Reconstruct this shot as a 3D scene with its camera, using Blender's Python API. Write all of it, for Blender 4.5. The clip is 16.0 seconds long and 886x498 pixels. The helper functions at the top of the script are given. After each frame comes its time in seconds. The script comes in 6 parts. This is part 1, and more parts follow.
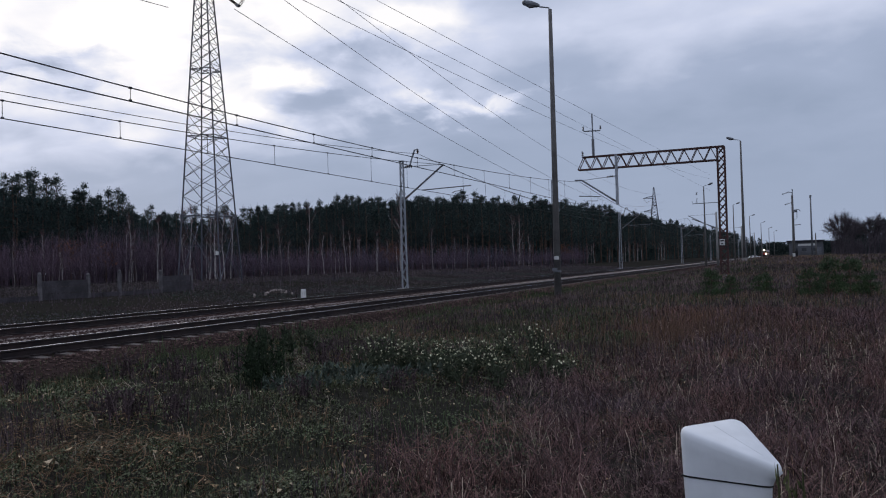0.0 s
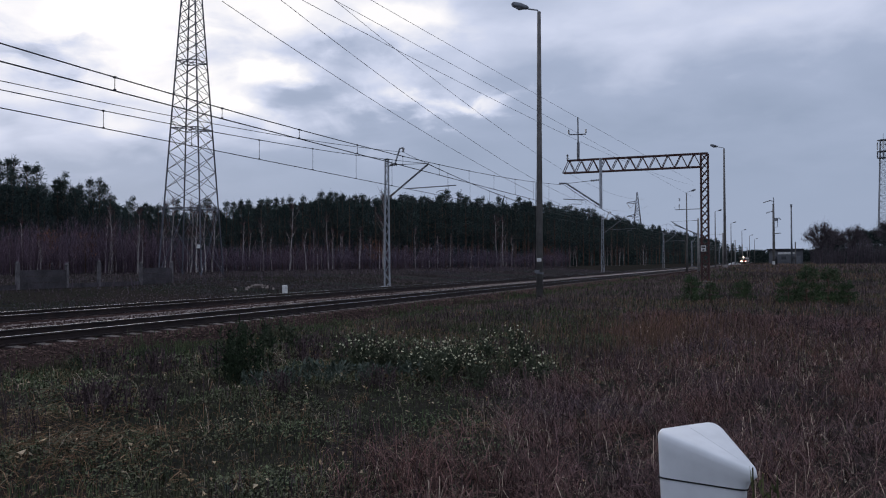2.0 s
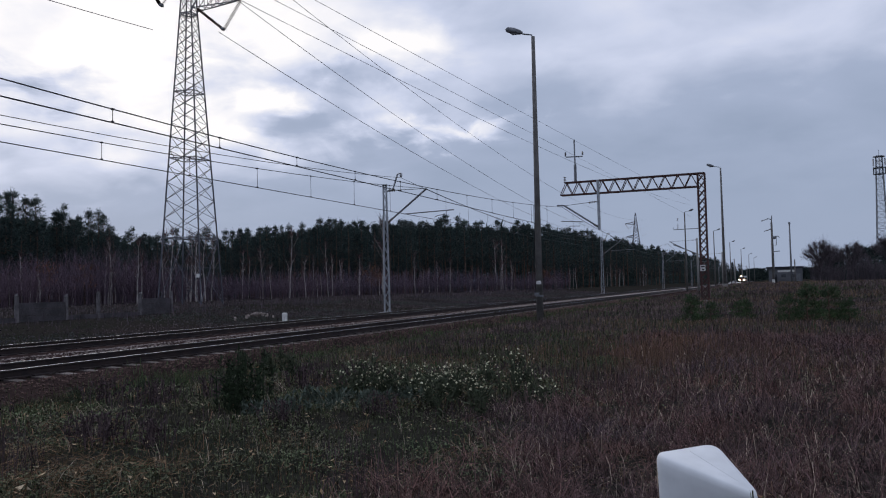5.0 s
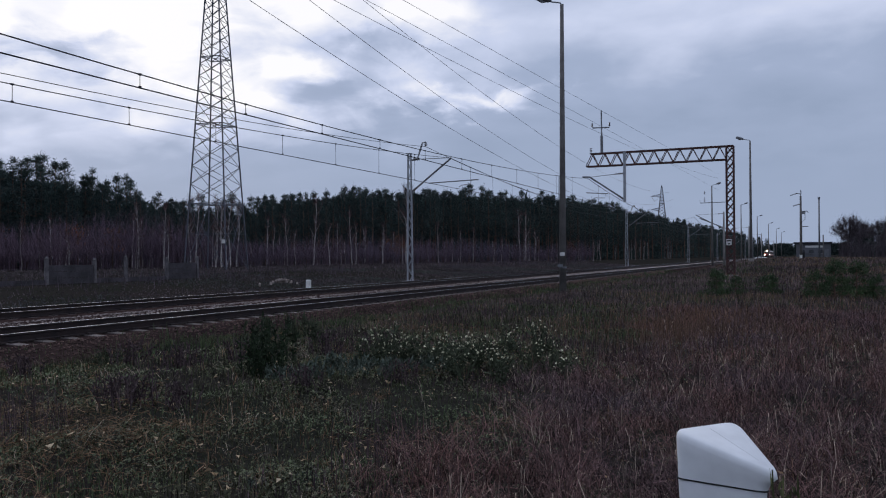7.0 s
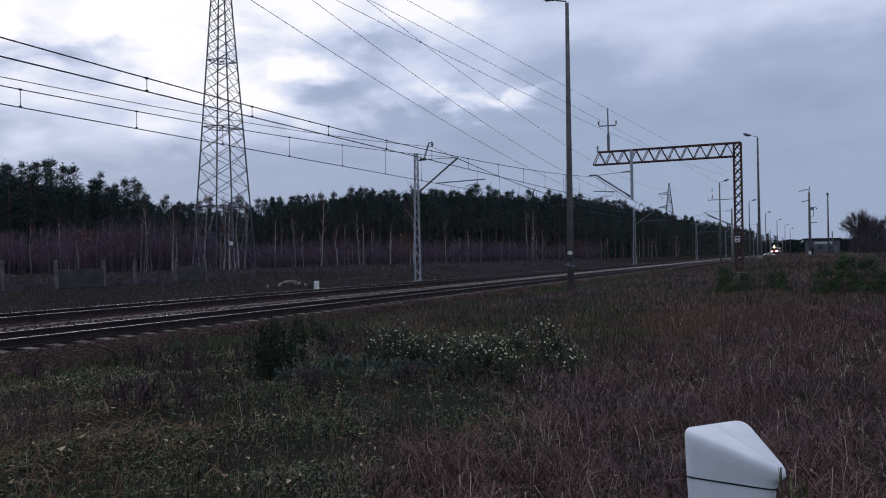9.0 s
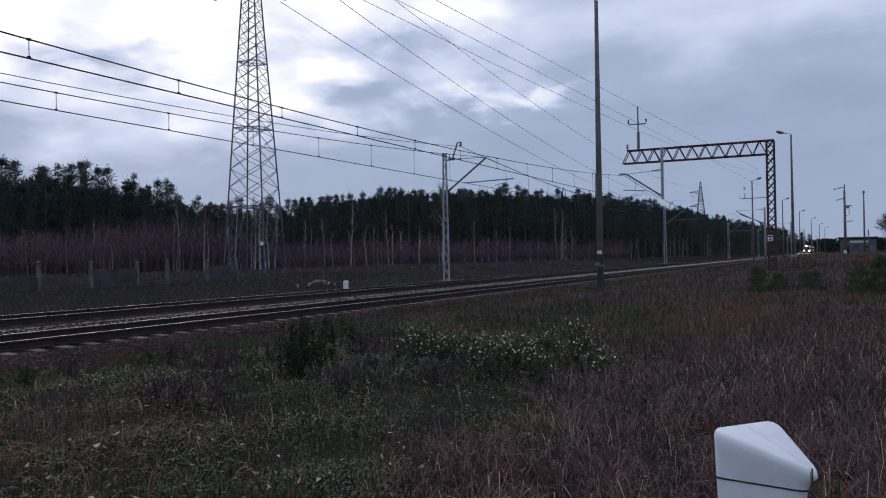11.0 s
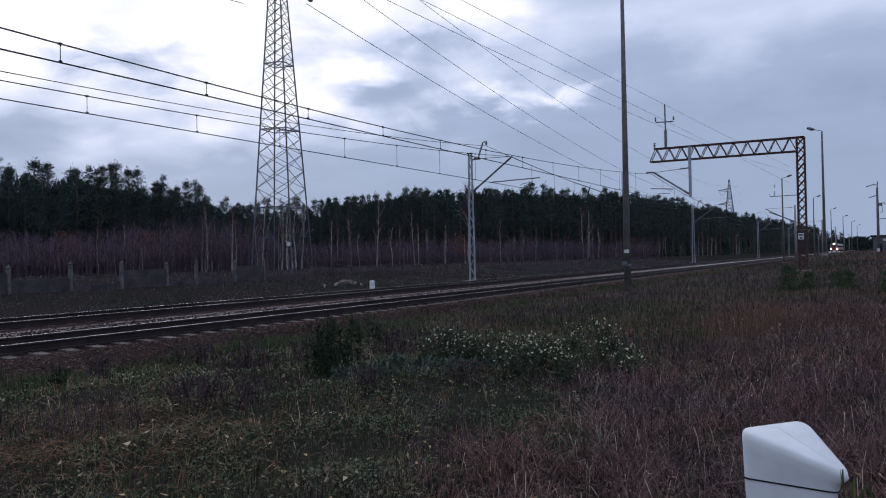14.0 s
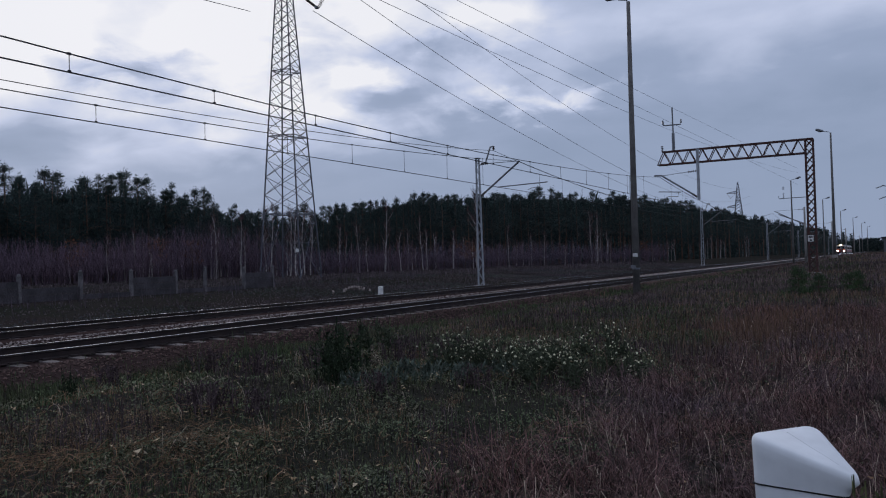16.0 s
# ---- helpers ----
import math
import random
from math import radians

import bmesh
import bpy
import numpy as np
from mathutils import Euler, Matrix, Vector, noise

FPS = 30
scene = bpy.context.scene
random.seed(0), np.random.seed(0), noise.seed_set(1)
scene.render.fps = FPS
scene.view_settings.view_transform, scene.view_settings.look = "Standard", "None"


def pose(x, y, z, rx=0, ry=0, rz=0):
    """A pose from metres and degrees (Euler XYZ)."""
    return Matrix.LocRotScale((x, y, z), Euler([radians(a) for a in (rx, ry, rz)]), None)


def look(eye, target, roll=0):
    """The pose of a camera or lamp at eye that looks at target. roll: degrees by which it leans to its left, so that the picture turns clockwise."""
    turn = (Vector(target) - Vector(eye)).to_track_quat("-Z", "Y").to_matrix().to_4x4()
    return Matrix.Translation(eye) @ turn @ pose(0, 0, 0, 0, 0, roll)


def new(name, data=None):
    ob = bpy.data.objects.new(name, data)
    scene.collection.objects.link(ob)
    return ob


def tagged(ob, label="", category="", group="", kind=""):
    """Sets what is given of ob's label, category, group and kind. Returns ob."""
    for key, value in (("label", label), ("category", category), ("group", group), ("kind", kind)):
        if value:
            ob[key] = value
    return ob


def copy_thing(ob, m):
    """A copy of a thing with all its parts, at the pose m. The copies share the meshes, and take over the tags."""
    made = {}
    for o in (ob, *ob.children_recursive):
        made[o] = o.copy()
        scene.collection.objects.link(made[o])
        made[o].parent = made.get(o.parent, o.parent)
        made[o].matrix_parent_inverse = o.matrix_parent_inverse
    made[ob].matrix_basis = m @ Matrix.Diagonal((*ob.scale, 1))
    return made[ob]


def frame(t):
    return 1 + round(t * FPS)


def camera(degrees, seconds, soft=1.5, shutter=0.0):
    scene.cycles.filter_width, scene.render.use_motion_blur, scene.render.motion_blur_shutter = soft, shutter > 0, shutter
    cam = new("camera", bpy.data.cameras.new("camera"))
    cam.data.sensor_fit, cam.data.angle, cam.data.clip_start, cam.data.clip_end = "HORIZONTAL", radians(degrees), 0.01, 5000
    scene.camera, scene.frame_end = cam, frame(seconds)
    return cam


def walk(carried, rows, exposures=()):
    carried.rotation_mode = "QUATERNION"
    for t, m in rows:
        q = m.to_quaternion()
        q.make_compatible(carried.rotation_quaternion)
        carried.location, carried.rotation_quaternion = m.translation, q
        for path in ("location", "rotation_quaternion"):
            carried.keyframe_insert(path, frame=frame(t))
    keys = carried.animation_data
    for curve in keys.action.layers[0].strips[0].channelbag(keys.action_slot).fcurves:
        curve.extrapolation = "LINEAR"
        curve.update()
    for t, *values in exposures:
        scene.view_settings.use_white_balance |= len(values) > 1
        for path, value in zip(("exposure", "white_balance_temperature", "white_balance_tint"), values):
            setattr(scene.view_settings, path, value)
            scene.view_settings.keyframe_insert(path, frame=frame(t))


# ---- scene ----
cam = camera(58.1, 16.0, soft=1.1)

# ---------------- camera ----------------
walk(cam, [
    (0, pose(-0.000, 0.000, 1.600, 91.030, 1.690, 23.600)),
    (0.5, pose(0.001, -0.003, 1.600, 91.013, 1.705, 23.431)),
    (1, pose(-0.004, -0.003, 1.596, 91.020, 1.399, 23.313)),
    (1.5, pose(-0.004, 0.004, 1.596, 91.014, 0.216, 22.609)),
    (2, pose(-0.001, 0.000, 1.596, 90.968, 0.233, 22.356)),
    (2.5, pose(0.009, 0.002, 1.601, 91.620, 1.036, 22.335)),
    (3, pose(0.009, -0.001, 1.600, 92.309, 1.309, 22.341)),
    (3.5, pose(0.009, -0.004, 1.601, 92.529, 1.358, 22.338)),
    (4, pose(0.009, 0.000, 1.600, 92.619, 1.362, 22.340)),
    (6.5, pose(0.008, 0.008, 1.599, 92.763, 1.342, 22.352)),
    (6.52, pose(0.008, 0.008, 1.599, 92.763, 1.342, 22.352)),
    (6.6, pose(0.009, 0.009, 1.605, 90.564, 0.359, 24.011)),
    (7, pose(0.009, 0.009, 1.605, 90.564, 0.359, 24.011)),
    (7.5, pose(0.010, 0.005, 1.606, 90.568, 0.493, 23.999)),
    (8, pose(0.012, -0.000, 1.607, 90.555, 0.596, 23.993)),
    (8.5, pose(0.013, 0.005, 1.607, 90.569, 0.813, 24.255)),
    (9, pose(0.013, 0.004, 1.607, 90.565, 0.937, 24.554)),
    (9.2, pose(0.014, 0.004, 1.607, 90.562, 0.955, 24.680)),
    (11.5, pose(0.018, -0.001, 1.606, 90.585, 1.049, 27.145)),
    (12, pose(0.018, 0.009, 1.604, 90.591, 1.105, 27.539)),
    (12.5, pose(0.019, 0.007, 1.604, 90.596, 1.128, 27.806)),
    (13, pose(0.020, 0.005, 1.605, 90.597, 1.165, 28.033)),
    (13.5, pose(0.021, 0.003, 1.605, 90.601, 1.170, 28.325)),
    (14, pose(0.021, 0.002, 1.605, 90.592, 1.211, 28.485)),
    (14.5, pose(0.021, 0.005, 1.605, 90.607, 1.278, 28.563)),
    (15, pose(0.022, 0.005, 1.606, 90.611, 1.426, 28.728)),
    (15.5, pose(0.022, 0.008, 1.607, 90.600, 1.545, 28.932)),
    (16, pose(0.024, 0.003, 1.608, 90.977, 1.689, 29.081)),
], exposures=[(0, 0.06, 6850, 10), (6.5, 0.04, 6850, 10), (6.6, 0.03, 6650, 10), (9, 0.04, 6600, 10), (12.5, 0.10, 6550, 10), (15.5, 0.14, 6500, 10), (16, -0.16, 6500, 10)])

# ---------------- sky and light ----------------
SUN_AZ, SUN_EL = 50.0, 20.0   # degrees to the left of the track's line, and up


def make_world():
    w = bpy.data.worlds.new("overcast_sky")
    scene.world = w
    w.use_nodes = True
    nt = w.node_tree
    N, L = nt.nodes, nt.links
    N.clear()
    out, bg = N.new("ShaderNodeOutputWorld"), N.new("ShaderNodeBackground")
    sky = N.new("ShaderNodeTexSky")
    sky.sky_type, sky.sun_disc = "NISHITA", False
    sky.sun_elevation, sky.sun_rotation = radians(SUN_EL), radians(-SUN_AZ)
    sky.dust_density = 1.0
    co = N.new("ShaderNodeTexCoord")
    sep = N.new("ShaderNodeSeparateXYZ")
    L.new(co.outputs["Generated"], sep.inputs[0])

    def math_node(op, a, b=None, clamp=False):
        n = N.new("ShaderNodeMath")
        n.operation, n.use_clamp = op, clamp
        for i, v in enumerate((a, b)):
            if v is None:
                continue
            if isinstance(v, (int, float)):
                n.inputs[i].default_value = v
            else:
                L.new(v, n.inputs[i])
        return n.outputs[0]

    # clouds lie on a sheet high above: the direction divided by its height
    up = math_node("ADD", math_node("MAXIMUM", sep.outputs[2], 0.0), 0.30)
    comb = N.new("ShaderNodeCombineXYZ")
    L.new(math_node("DIVIDE", sep.outputs[0], up), comb.inputs[0])
    L.new(math_node("DIVIDE", sep.outputs[1], up), comb.inputs[1])

    def cloud(scale, detail, rough, offset, stretch=(1.0, 1.0, 1.0), distortion=0.4):
        m = N.new("ShaderNodeMapping")
        m.inputs["Location"].default_value = offset
        m.inputs["Scale"].default_value = stretch
        m.inputs["Rotation"].default_value = (0, 0, radians(-30))
        L.new(comb.outputs[0], m.inputs[0])
        n = N.new("ShaderNodeTexNoise")
        n.inputs["Scale"].default_value, n.inputs["Detail"].default_value = scale, detail
        n.inputs["Roughness"].default_value, n.inputs["Distortion"].default_value = rough, distortion
        L.new(m.outputs[0], n.inputs["Vector"])
        return n.outputs["Fac"]

    big, small = cloud(1.5, 3, 0.5, (3.1, 1.7, 0)), cloud(4.6, 5, 0.46, (8.2, 4.4, 0), (0.95, 1.1, 1), 0.25)
    mixed = math_node("ADD", math_node("MULTIPLY", big, 0.5), math_node("MULTIPLY", small, 0.5))
    # brighter towards the low sun behind the clouds
    vec = N.new("ShaderNodeVectorMath")
    vec.operation = "DOT_PRODUCT"
    a, e = radians(SUN_AZ), radians(SUN_EL)
    vec.inputs[1].default_value = (-math.sin(a) * math.cos(e), math.cos(a) * math.cos(e), math.sin(e))
    L.new(co.outputs["Generated"], vec.inputs[0])
    glow = N.new("ShaderNodeMapRange")
    glow.interpolation_type = "SMOOTHSTEP"
    glow.inputs["From Min"].default_value, glow.inputs["From Max"].default_value = 0.84, 1.0
    glow.inputs["To Min"].default_value, glow.inputs["To Max"].default_value = 0.0, 1.0
    L.new(vec.outputs["Value"], glow.inputs[0])

    def smooth_step(value, lo, hi):
        n = N.new("ShaderNodeMapRange")
        n.interpolation_type = "SMOOTHSTEP"
        n.inputs["From Min"].default_value, n.inputs["From Max"].default_value = lo, hi
        L.new(value, n.inputs[0])
        return n.outputs[0]

    # bearing left of the track's line and height above the horizon, in degrees, with ragged edges
    ragged, ragged_up = cloud(5.5, 6, 0.55, (1.3, 6.1, 0)), cloud(6.5, 6, 0.55, (5.7, 2.2, 0))
    height = math_node("MULTIPLY", math_node("ARCSINE", sep.outputs[2]), 57.296)
    bearing = math_node("MULTIPLY", math_node("ARCTAN2", math_node("MULTIPLY", sep.outputs[0], -1.0), sep.outputs[1]), 57.296)
    b_ = math_node("ADD", bearing, math_node("MULTIPLY", math_node("SUBTRACT", ragged, 0.5), 16.0))
    e_ = math_node("ADD", height, math_node("MULTIPLY", math_node("SUBTRACT", ragged_up, 0.5), 6.0))
    # grey banks of cloud and the breaks between them: bearing, height, half widths, depth
    banks = None
    for b0, e0, wb, we, amp in ((31.5, 11.5, 7.0, 2.2, -0.20), (28.0, 14.8, 5.0, 1.4, -0.20), (37.0, 15.6, 3.5, 1.0, -0.14), (50.5, 13.2, 5.5, 0.9, -0.24), (34.0, 13.6, 1.8, 0.7, 0.16),
                                (38.5, 10.2, 3.5, 0.8, 0.12), (21.5, 10.9, 4.2, 0.95, 0.27), (25.0, 17.5, 3.5, 1.2, 0.16), (6.0, 11.0, 11.0, 1.6, -0.05), (-4.0, 8.0, 10.0, 1.4, 0.04), (14.0, 14.0, 5.0, 1.5, -0.05)):
        q = math_node("ADD", math_node("POWER", math_node("ABSOLUTE", math_node("MULTIPLY", math_node("SUBTRACT", b_, b0), 1 / wb)), 2.0),
                      math_node("POWER", math_node("ABSOLUTE", math_node("MULTIPLY", math_node("SUBTRACT", e_, e0), 1 / we)), 2.0))
        g = math_node("MULTIPLY", math_node("POWER", 2.71828, math_node("MULTIPLY", q, -1.0)), amp)
        banks = g if banks is None else math_node("ADD", banks, g)
    base = math_node("ADD", math_node("ADD", 0.382, math_node("MULTIPLY", math_node("MULTIPLY", glow.outputs[0], smooth_step(height, 2.0, 14.5)), 0.38)),
                     math_node("MULTIPLY", smooth_step(height, 8.0, 17.0), 0.20))
    mottle = math_node("MULTIPLY", math_node("MULTIPLY", math_node("SUBTRACT", mixed, 0.5), 1.9), math_node("MULTIPLY", smooth_step(height, 1.0, 14.0), math_node("ADD", 0.35, math_node("MULTIPLY", glow.outputs[0], 0.65))))
    fac = math_node("ADD", math_node("ADD", base, banks), mottle, clamp=True)
    ramp = N.new("ShaderNodeValToRGB")
    cr = ramp.color_ramp
    cr.elements[0].position, cr.elements[0].color = 0.18, (0.225, 0.295, 0.43, 1)
    cr.elements[1].position, cr.elements[1].color = 0.86, (0.93, 0.94, 1.0, 1)
    k = cr.elements.new(0.48)
    k.color = (0.345, 0.42, 0.595, 1)
    k = cr.elements.new(0.62)
    k.color = (0.56, 0.63, 0.83, 1)
    L.new(fac, ramp.inputs[0])
    mix = N.new("ShaderNodeMix")
    mix.data_type = "RGBA"
    mix.inputs["Factor"].default_value = 0.0015
    L.new(ramp.outputs[0], mix.inputs[6])
    L.new(sky.outputs[0], mix.inputs[7])
    L.new(mix.outputs[2], bg.inputs[0])
    bg.inputs[1].default_value = 1.0
    L.new(bg.outputs[0], out.inputs[0])


make_world()
sun = new("sun", bpy.data.lights.new("sun", "SUN"))
sun.data.energy, sun.data.angle, sun.data.color = 0.5, radians(25), (1.0, 0.93, 0.86)
sa, se = radians(SUN_AZ), radians(SUN_EL + 12)
sun.matrix_basis = look((0, 0, 60), (60 * math.sin(sa) * math.cos(se), -60 * math.cos(sa) * math.cos(se), 60 - 60 * math.sin(se)))


# ---------------- materials ----------------
def mat(name, colour, rough=0.8, metal=0.0, scale=4.0, var=0.35, other=None, fine=60.0, bump=0.2, island=0.0, emit=None,
        spec=0.3, obj=0.0, stretch=(1, 1, 1)):
    """A surface with two scales of colour change, and fine relief. island / obj: brightness change from piece to piece."""
    m = bpy.data.materials.new(name)
    m.use_nodes = True
    nt = m.node_tree
    N, L = nt.nodes, nt.links
    b = N["Principled BSDF"]
    b.inputs["Roughness"].default_value, b.inputs["Metallic"].default_value = rough, metal
    b.inputs["Specular IOR Level"].default_value = spec
    co = N.new("ShaderNodeTexCoord")
    mp = N.new("ShaderNodeMapping")
    mp.inputs["Scale"].default_value = stretch
    L.new(co.outputs["Object"], mp.inputs[0])
    n1, n2 = N.new("ShaderNodeTexNoise"), N.new("ShaderNodeTexNoise")
    n1.inputs["Scale"].default_value, n1.inputs["Detail"].default_value = scale, 5
    n2.inputs["Scale"].default_value, n2.inputs["Detail"].default_value = fine, 3
    for n in (n1, n2):
        L.new(mp.outputs[0], n.inputs["Vector"])
    c = Vector(colour)
    o = Vector(other) if other else c * (1 - var)
    ramp = N.new("ShaderNodeValToRGB")
    ramp.color_ramp.elements[0].position, ramp.color_ramp.elements[1].position = 0.33, 0.67
    ramp.color_ramp.elements[0].color, ramp.color_ramp.elements[1].color = (*o, 1), (*c, 1)
    L.new(n1.outputs["Fac"], ramp.inputs[0])
    hsv = N.new("ShaderNodeHueSaturation")
    L.new(ramp.outputs[0], hsv.inputs["Color"])
    val = N.new("ShaderNodeMapRange")
    val.inputs["From Min"].default_value, val.inputs["From Max"].default_value = 0.3, 0.7
    val.inputs["To Min"].default_value, val.inputs["To Max"].default_value = 1 - var * 0.6, 1 + var * 0.6
    L.new(n2.outputs["Fac"], val.inputs[0])
    last = val.outputs[0]
    for amount, node, sock in ((island, "ShaderNodeNewGeometry", "Random Per Island"), (obj, "ShaderNodeObjectInfo", "Random")):
        if amount:
            g, r, mu = N.new(node), N.new("ShaderNodeMapRange"), N.new("ShaderNodeMath")
            r.inputs["To Min"].default_value, r.inputs["To Max"].default_value = 1 - amount, 1 + amount
            L.new(g.outputs[sock], r.inputs[0])
            mu.operation = "MULTIPLY"
            L.new(last, mu.inputs[0])
            L.new(r.outputs[0], mu.inputs[1])
            last = mu.outputs[0]
    L.new(last, hsv.inputs["Value"])
    L.new(hsv.outputs[0], b.inputs["Base Color"])
    if bump:
        bp = N.new("ShaderNodeBump")
        bp.inputs["Strength"].default_value, bp.inputs["Distance"].default_value = bump, 0.01
        L.new(n2.outputs["Fac"], bp.inputs["Height"])
        L.new(bp.outputs[0], b.inputs["Normal"])
    if emit:
        b.inputs["Emission Color"].default_value, b.inputs["Emission Strength"].default_value = (*emit[0], 1), emit[1]
    return m


CONCRETE = mat("weathered_concrete", (0.30, 0.29, 0.28), 0.9, scale=1.5, var=0.35, fine=40)
CONCRETE_DARK = mat("old_concrete", (0.165, 0.157, 0.152), 0.9, scale=1.2, var=0.45, fine=30)
GALVANISED = mat("galvanised_steel", (0.36, 0.38, 0.41), 0.55, 0.5, scale=3, var=0.25, fine=50)
STEEL_GREY = mat("grey_painted_steel", (0.20, 0.21, 0.23), 0.6, 0.3, scale=3, var=0.3)
PYLON_STEEL = mat("pylon_steel", (0.115, 0.12, 0.145), 0.6, 0.4, scale=0.6, var=0.25)
RUST_PAINT = mat("brown_red_paint", (0.095, 0.042, 0.038), 0.75, 0.1, scale=2, var=0.45, other=(0.05, 0.03, 0.03))
WIRE = mat("copper_wire", (0.035, 0.035, 0.045), 0.6, 0.5, bump=0)
CONDUCTOR = mat("aluminium_conductor", (0.20, 0.20, 0.23), 0.6, 0.3, bump=0)
RAIL_SIDE = mat("rusty_rail", (0.040, 0.028, 0.026), 0.85, 0.2, scale=3, var=0.5, other=(0.02, 0.016, 0.018))
RAIL_TOP = mat("worn_rail_head", (0.62, 0.63, 0.66), 0.26, 1.0, scale=2, var=0.15, bump=0.02)
SLEEPER = mat("concrete_sleeper", (0.165, 0.140, 0.132), 0.9, scale=3, var=0.5, obj=0.35)
BALLAST = mat("ballast_bed", (0.050, 0.034, 0.032), 1.0, scale=0.9, var=0.5, other=(0.024, 0.017, 0.017), fine=22, bump=0.9, spec=0.0)
STONE_PALE = mat("pale_ballast_stone", (0.30, 0.25, 0.23), 0.95, scale=0.7, var=0.4, island=0.45)
STONE = mat("ballast_stone", (0.108, 0.066, 0.057), 0.95, scale=0.7, var=0.4, island=0.55)
WHITE_PLASTIC = mat("white_plastic", (0.78, 0.80, 0.82), 0.45, scale=6, var=0.10, fine=25, bump=0.05, spec=0.4)
BLACK = mat("black_band", (0.012, 0.012, 0.013), 0.6, bump=0.05)
WHITE_PAINT = mat("white_paint", (0.72, 0.72, 0.70), 0.7, scale=8, var=0.25)
GLASS_LAMP = mat("lamp_glass", (0.30, 0.31, 0.33), 0.25, bump=0, spec=0.5)
PORCELAIN = mat("brown_porcelain", (0.06, 0.035, 0.03), 0.3, bump=0, spec=0.5)
PINE_BARK = mat("pine_bark", (0.13, 0.085, 0.065), 0.95, scale=2, var=0.5, obj=0.3)
PINE_NEEDLE = mat("pine_needles", (0.046, 0.066, 0.060), 0.85, scale=0.25, var=0.45, other=(0.030, 0.046, 0.046), island=0.5, bump=0, obj=0.25, spec=0.1)
BIRCH_BARK = mat("birch_bark", (0.44, 0.41, 0.40), 0.85, scale=1.4, var=0.6, other=(0.20, 0.17, 0.16), stretch=(1, 1, 3), obj=0.25)
BIRCH_TWIG = mat("birch_twigs", (0.135, 0.082, 0.086), 0.9, scale=0.15, var=0.4, island=0.5, bump=0, spec=0.1)
THICKET = mat("young_birch_thicket", (0.138, 0.096, 0.122), 0.9, scale=0.06, var=0.35, other=(0.092, 0.076, 0.102), island=0.7, bump=0, spec=0.1)


# ---------------- building tools ----------------
class Solid:
    """Gathers points and faces of one part."""

    def __init__(self):
        self.v, self.f = [], []

    def box(self, c, s, m=None):
        k = len(self.v)
        for dx in (-0.5, 0.5):
            for dy in (-0.5, 0.5):
                for dz in (-0.5, 0.5):
                    p = Vector((dx * s[0], dy * s[1], dz * s[2]))
                    p = (m @ p if m else p) + Vector(c)
                    self.v.append(tuple(p))
        self.f += [tuple(k + i for i in q) for q in ((0, 1, 3, 2), (4, 6, 7, 5), (0, 4, 5, 1), (2, 3, 7, 6), (0, 2, 6, 4), (1, 5, 7, 3))]
        return self

    def tube(self, pts, radii, seg=6, caps=True):
        """A round bar along the points."""
        pts = [Vector(p) for p in pts]
        if isinstance(radii, (int, float)):
            radii = [radii] * len(pts)
        k0 = len(self.v)
        for i, p in enumerate(pts):
            d = (pts[min(i + 1, len(pts) - 1)] - pts[max(i - 1, 0)]).normalized()
            a = Vector((0, 0, 1)) if abs(d.z) < 0.9 else Vector((1, 0, 0))
            u = d.cross(a).normalized()
            w = d.cross(u)
            for j in range(seg):
                t = 2 * math.pi * (j + 0.5) / seg
                self.v.append(tuple(p + (u * math.cos(t) + w * math.sin(t)) * radii[i]))
        for i in range(len(pts) - 1):
            for j in range(seg):
                a, b = k0 + i * seg + j, k0 + i * seg + (j + 1) % seg
                self.f.append((a, b, b + seg, a + seg))
        if caps:
            self.f.append(tuple(k0 + j for j in reversed(range(seg))))
            self.f.append(tuple(k0 + (len(pts) - 1) * seg + j for j in range(seg)))
        return self

    def bar(self, a, b, w):
        return self.tube([a, b], w * 0.7071, 4)

    def sweep(self, profile, path):
        """A closed profile of (across, up) moved along the points of path (which runs mostly in y)."""
        k0, n = len(self.v), len(profile)
        for (x, y, z) in path:
            for (a, h) in profile:
                self.v.append((x + a, y, z + h))
        for i in range(len(path) - 1):
            for j in range(n):
                a, b = k0 + i * n + j, k0 + i * n + (j + 1) % n
                self.f.append((a, a + n, b + n, b))
        self.f.append(tuple(k0 + j for j in range(n)))
        self.f.append(tuple(k0 + (len(path) - 1) * n + j for j in reversed(range(n))))
        return self

    def mesh(self, name, material, smooth=False):
        me = bpy.data.meshes.new(name)
        me.from_pydata(self.v, [], self.f)
        for m in (material if isinstance(material, (list, tuple)) else [material]):
            me.materials.append(m)
        if smooth:
            me.polygons.foreach_set("use_smooth", [True] * len(me.polygons))
        me.update()
        return me


def part(name, solid, material, parent=None, label="", smooth=False):
    ob = new(name, solid if isinstance(solid, bpy.types.Mesh) else solid.mesh(name, material, smooth))
    ob.parent = parent
    return tagged(ob, label)


def thing(name, at, label, category, group="", kind="", rz=0):
    ob = new(name)
    ob.empty_display_size = 0.3
    ob.matrix_basis = pose(*at, 0, 0, rz)
    return tagged(ob, label, category, group, kind)


def bevel(ob, width, segments=2):
    b = ob.modifiers.new("bevel", "BEVEL")
    b.width, b.segments, b.limit_method = width, segments, "ANGLE"
    return ob


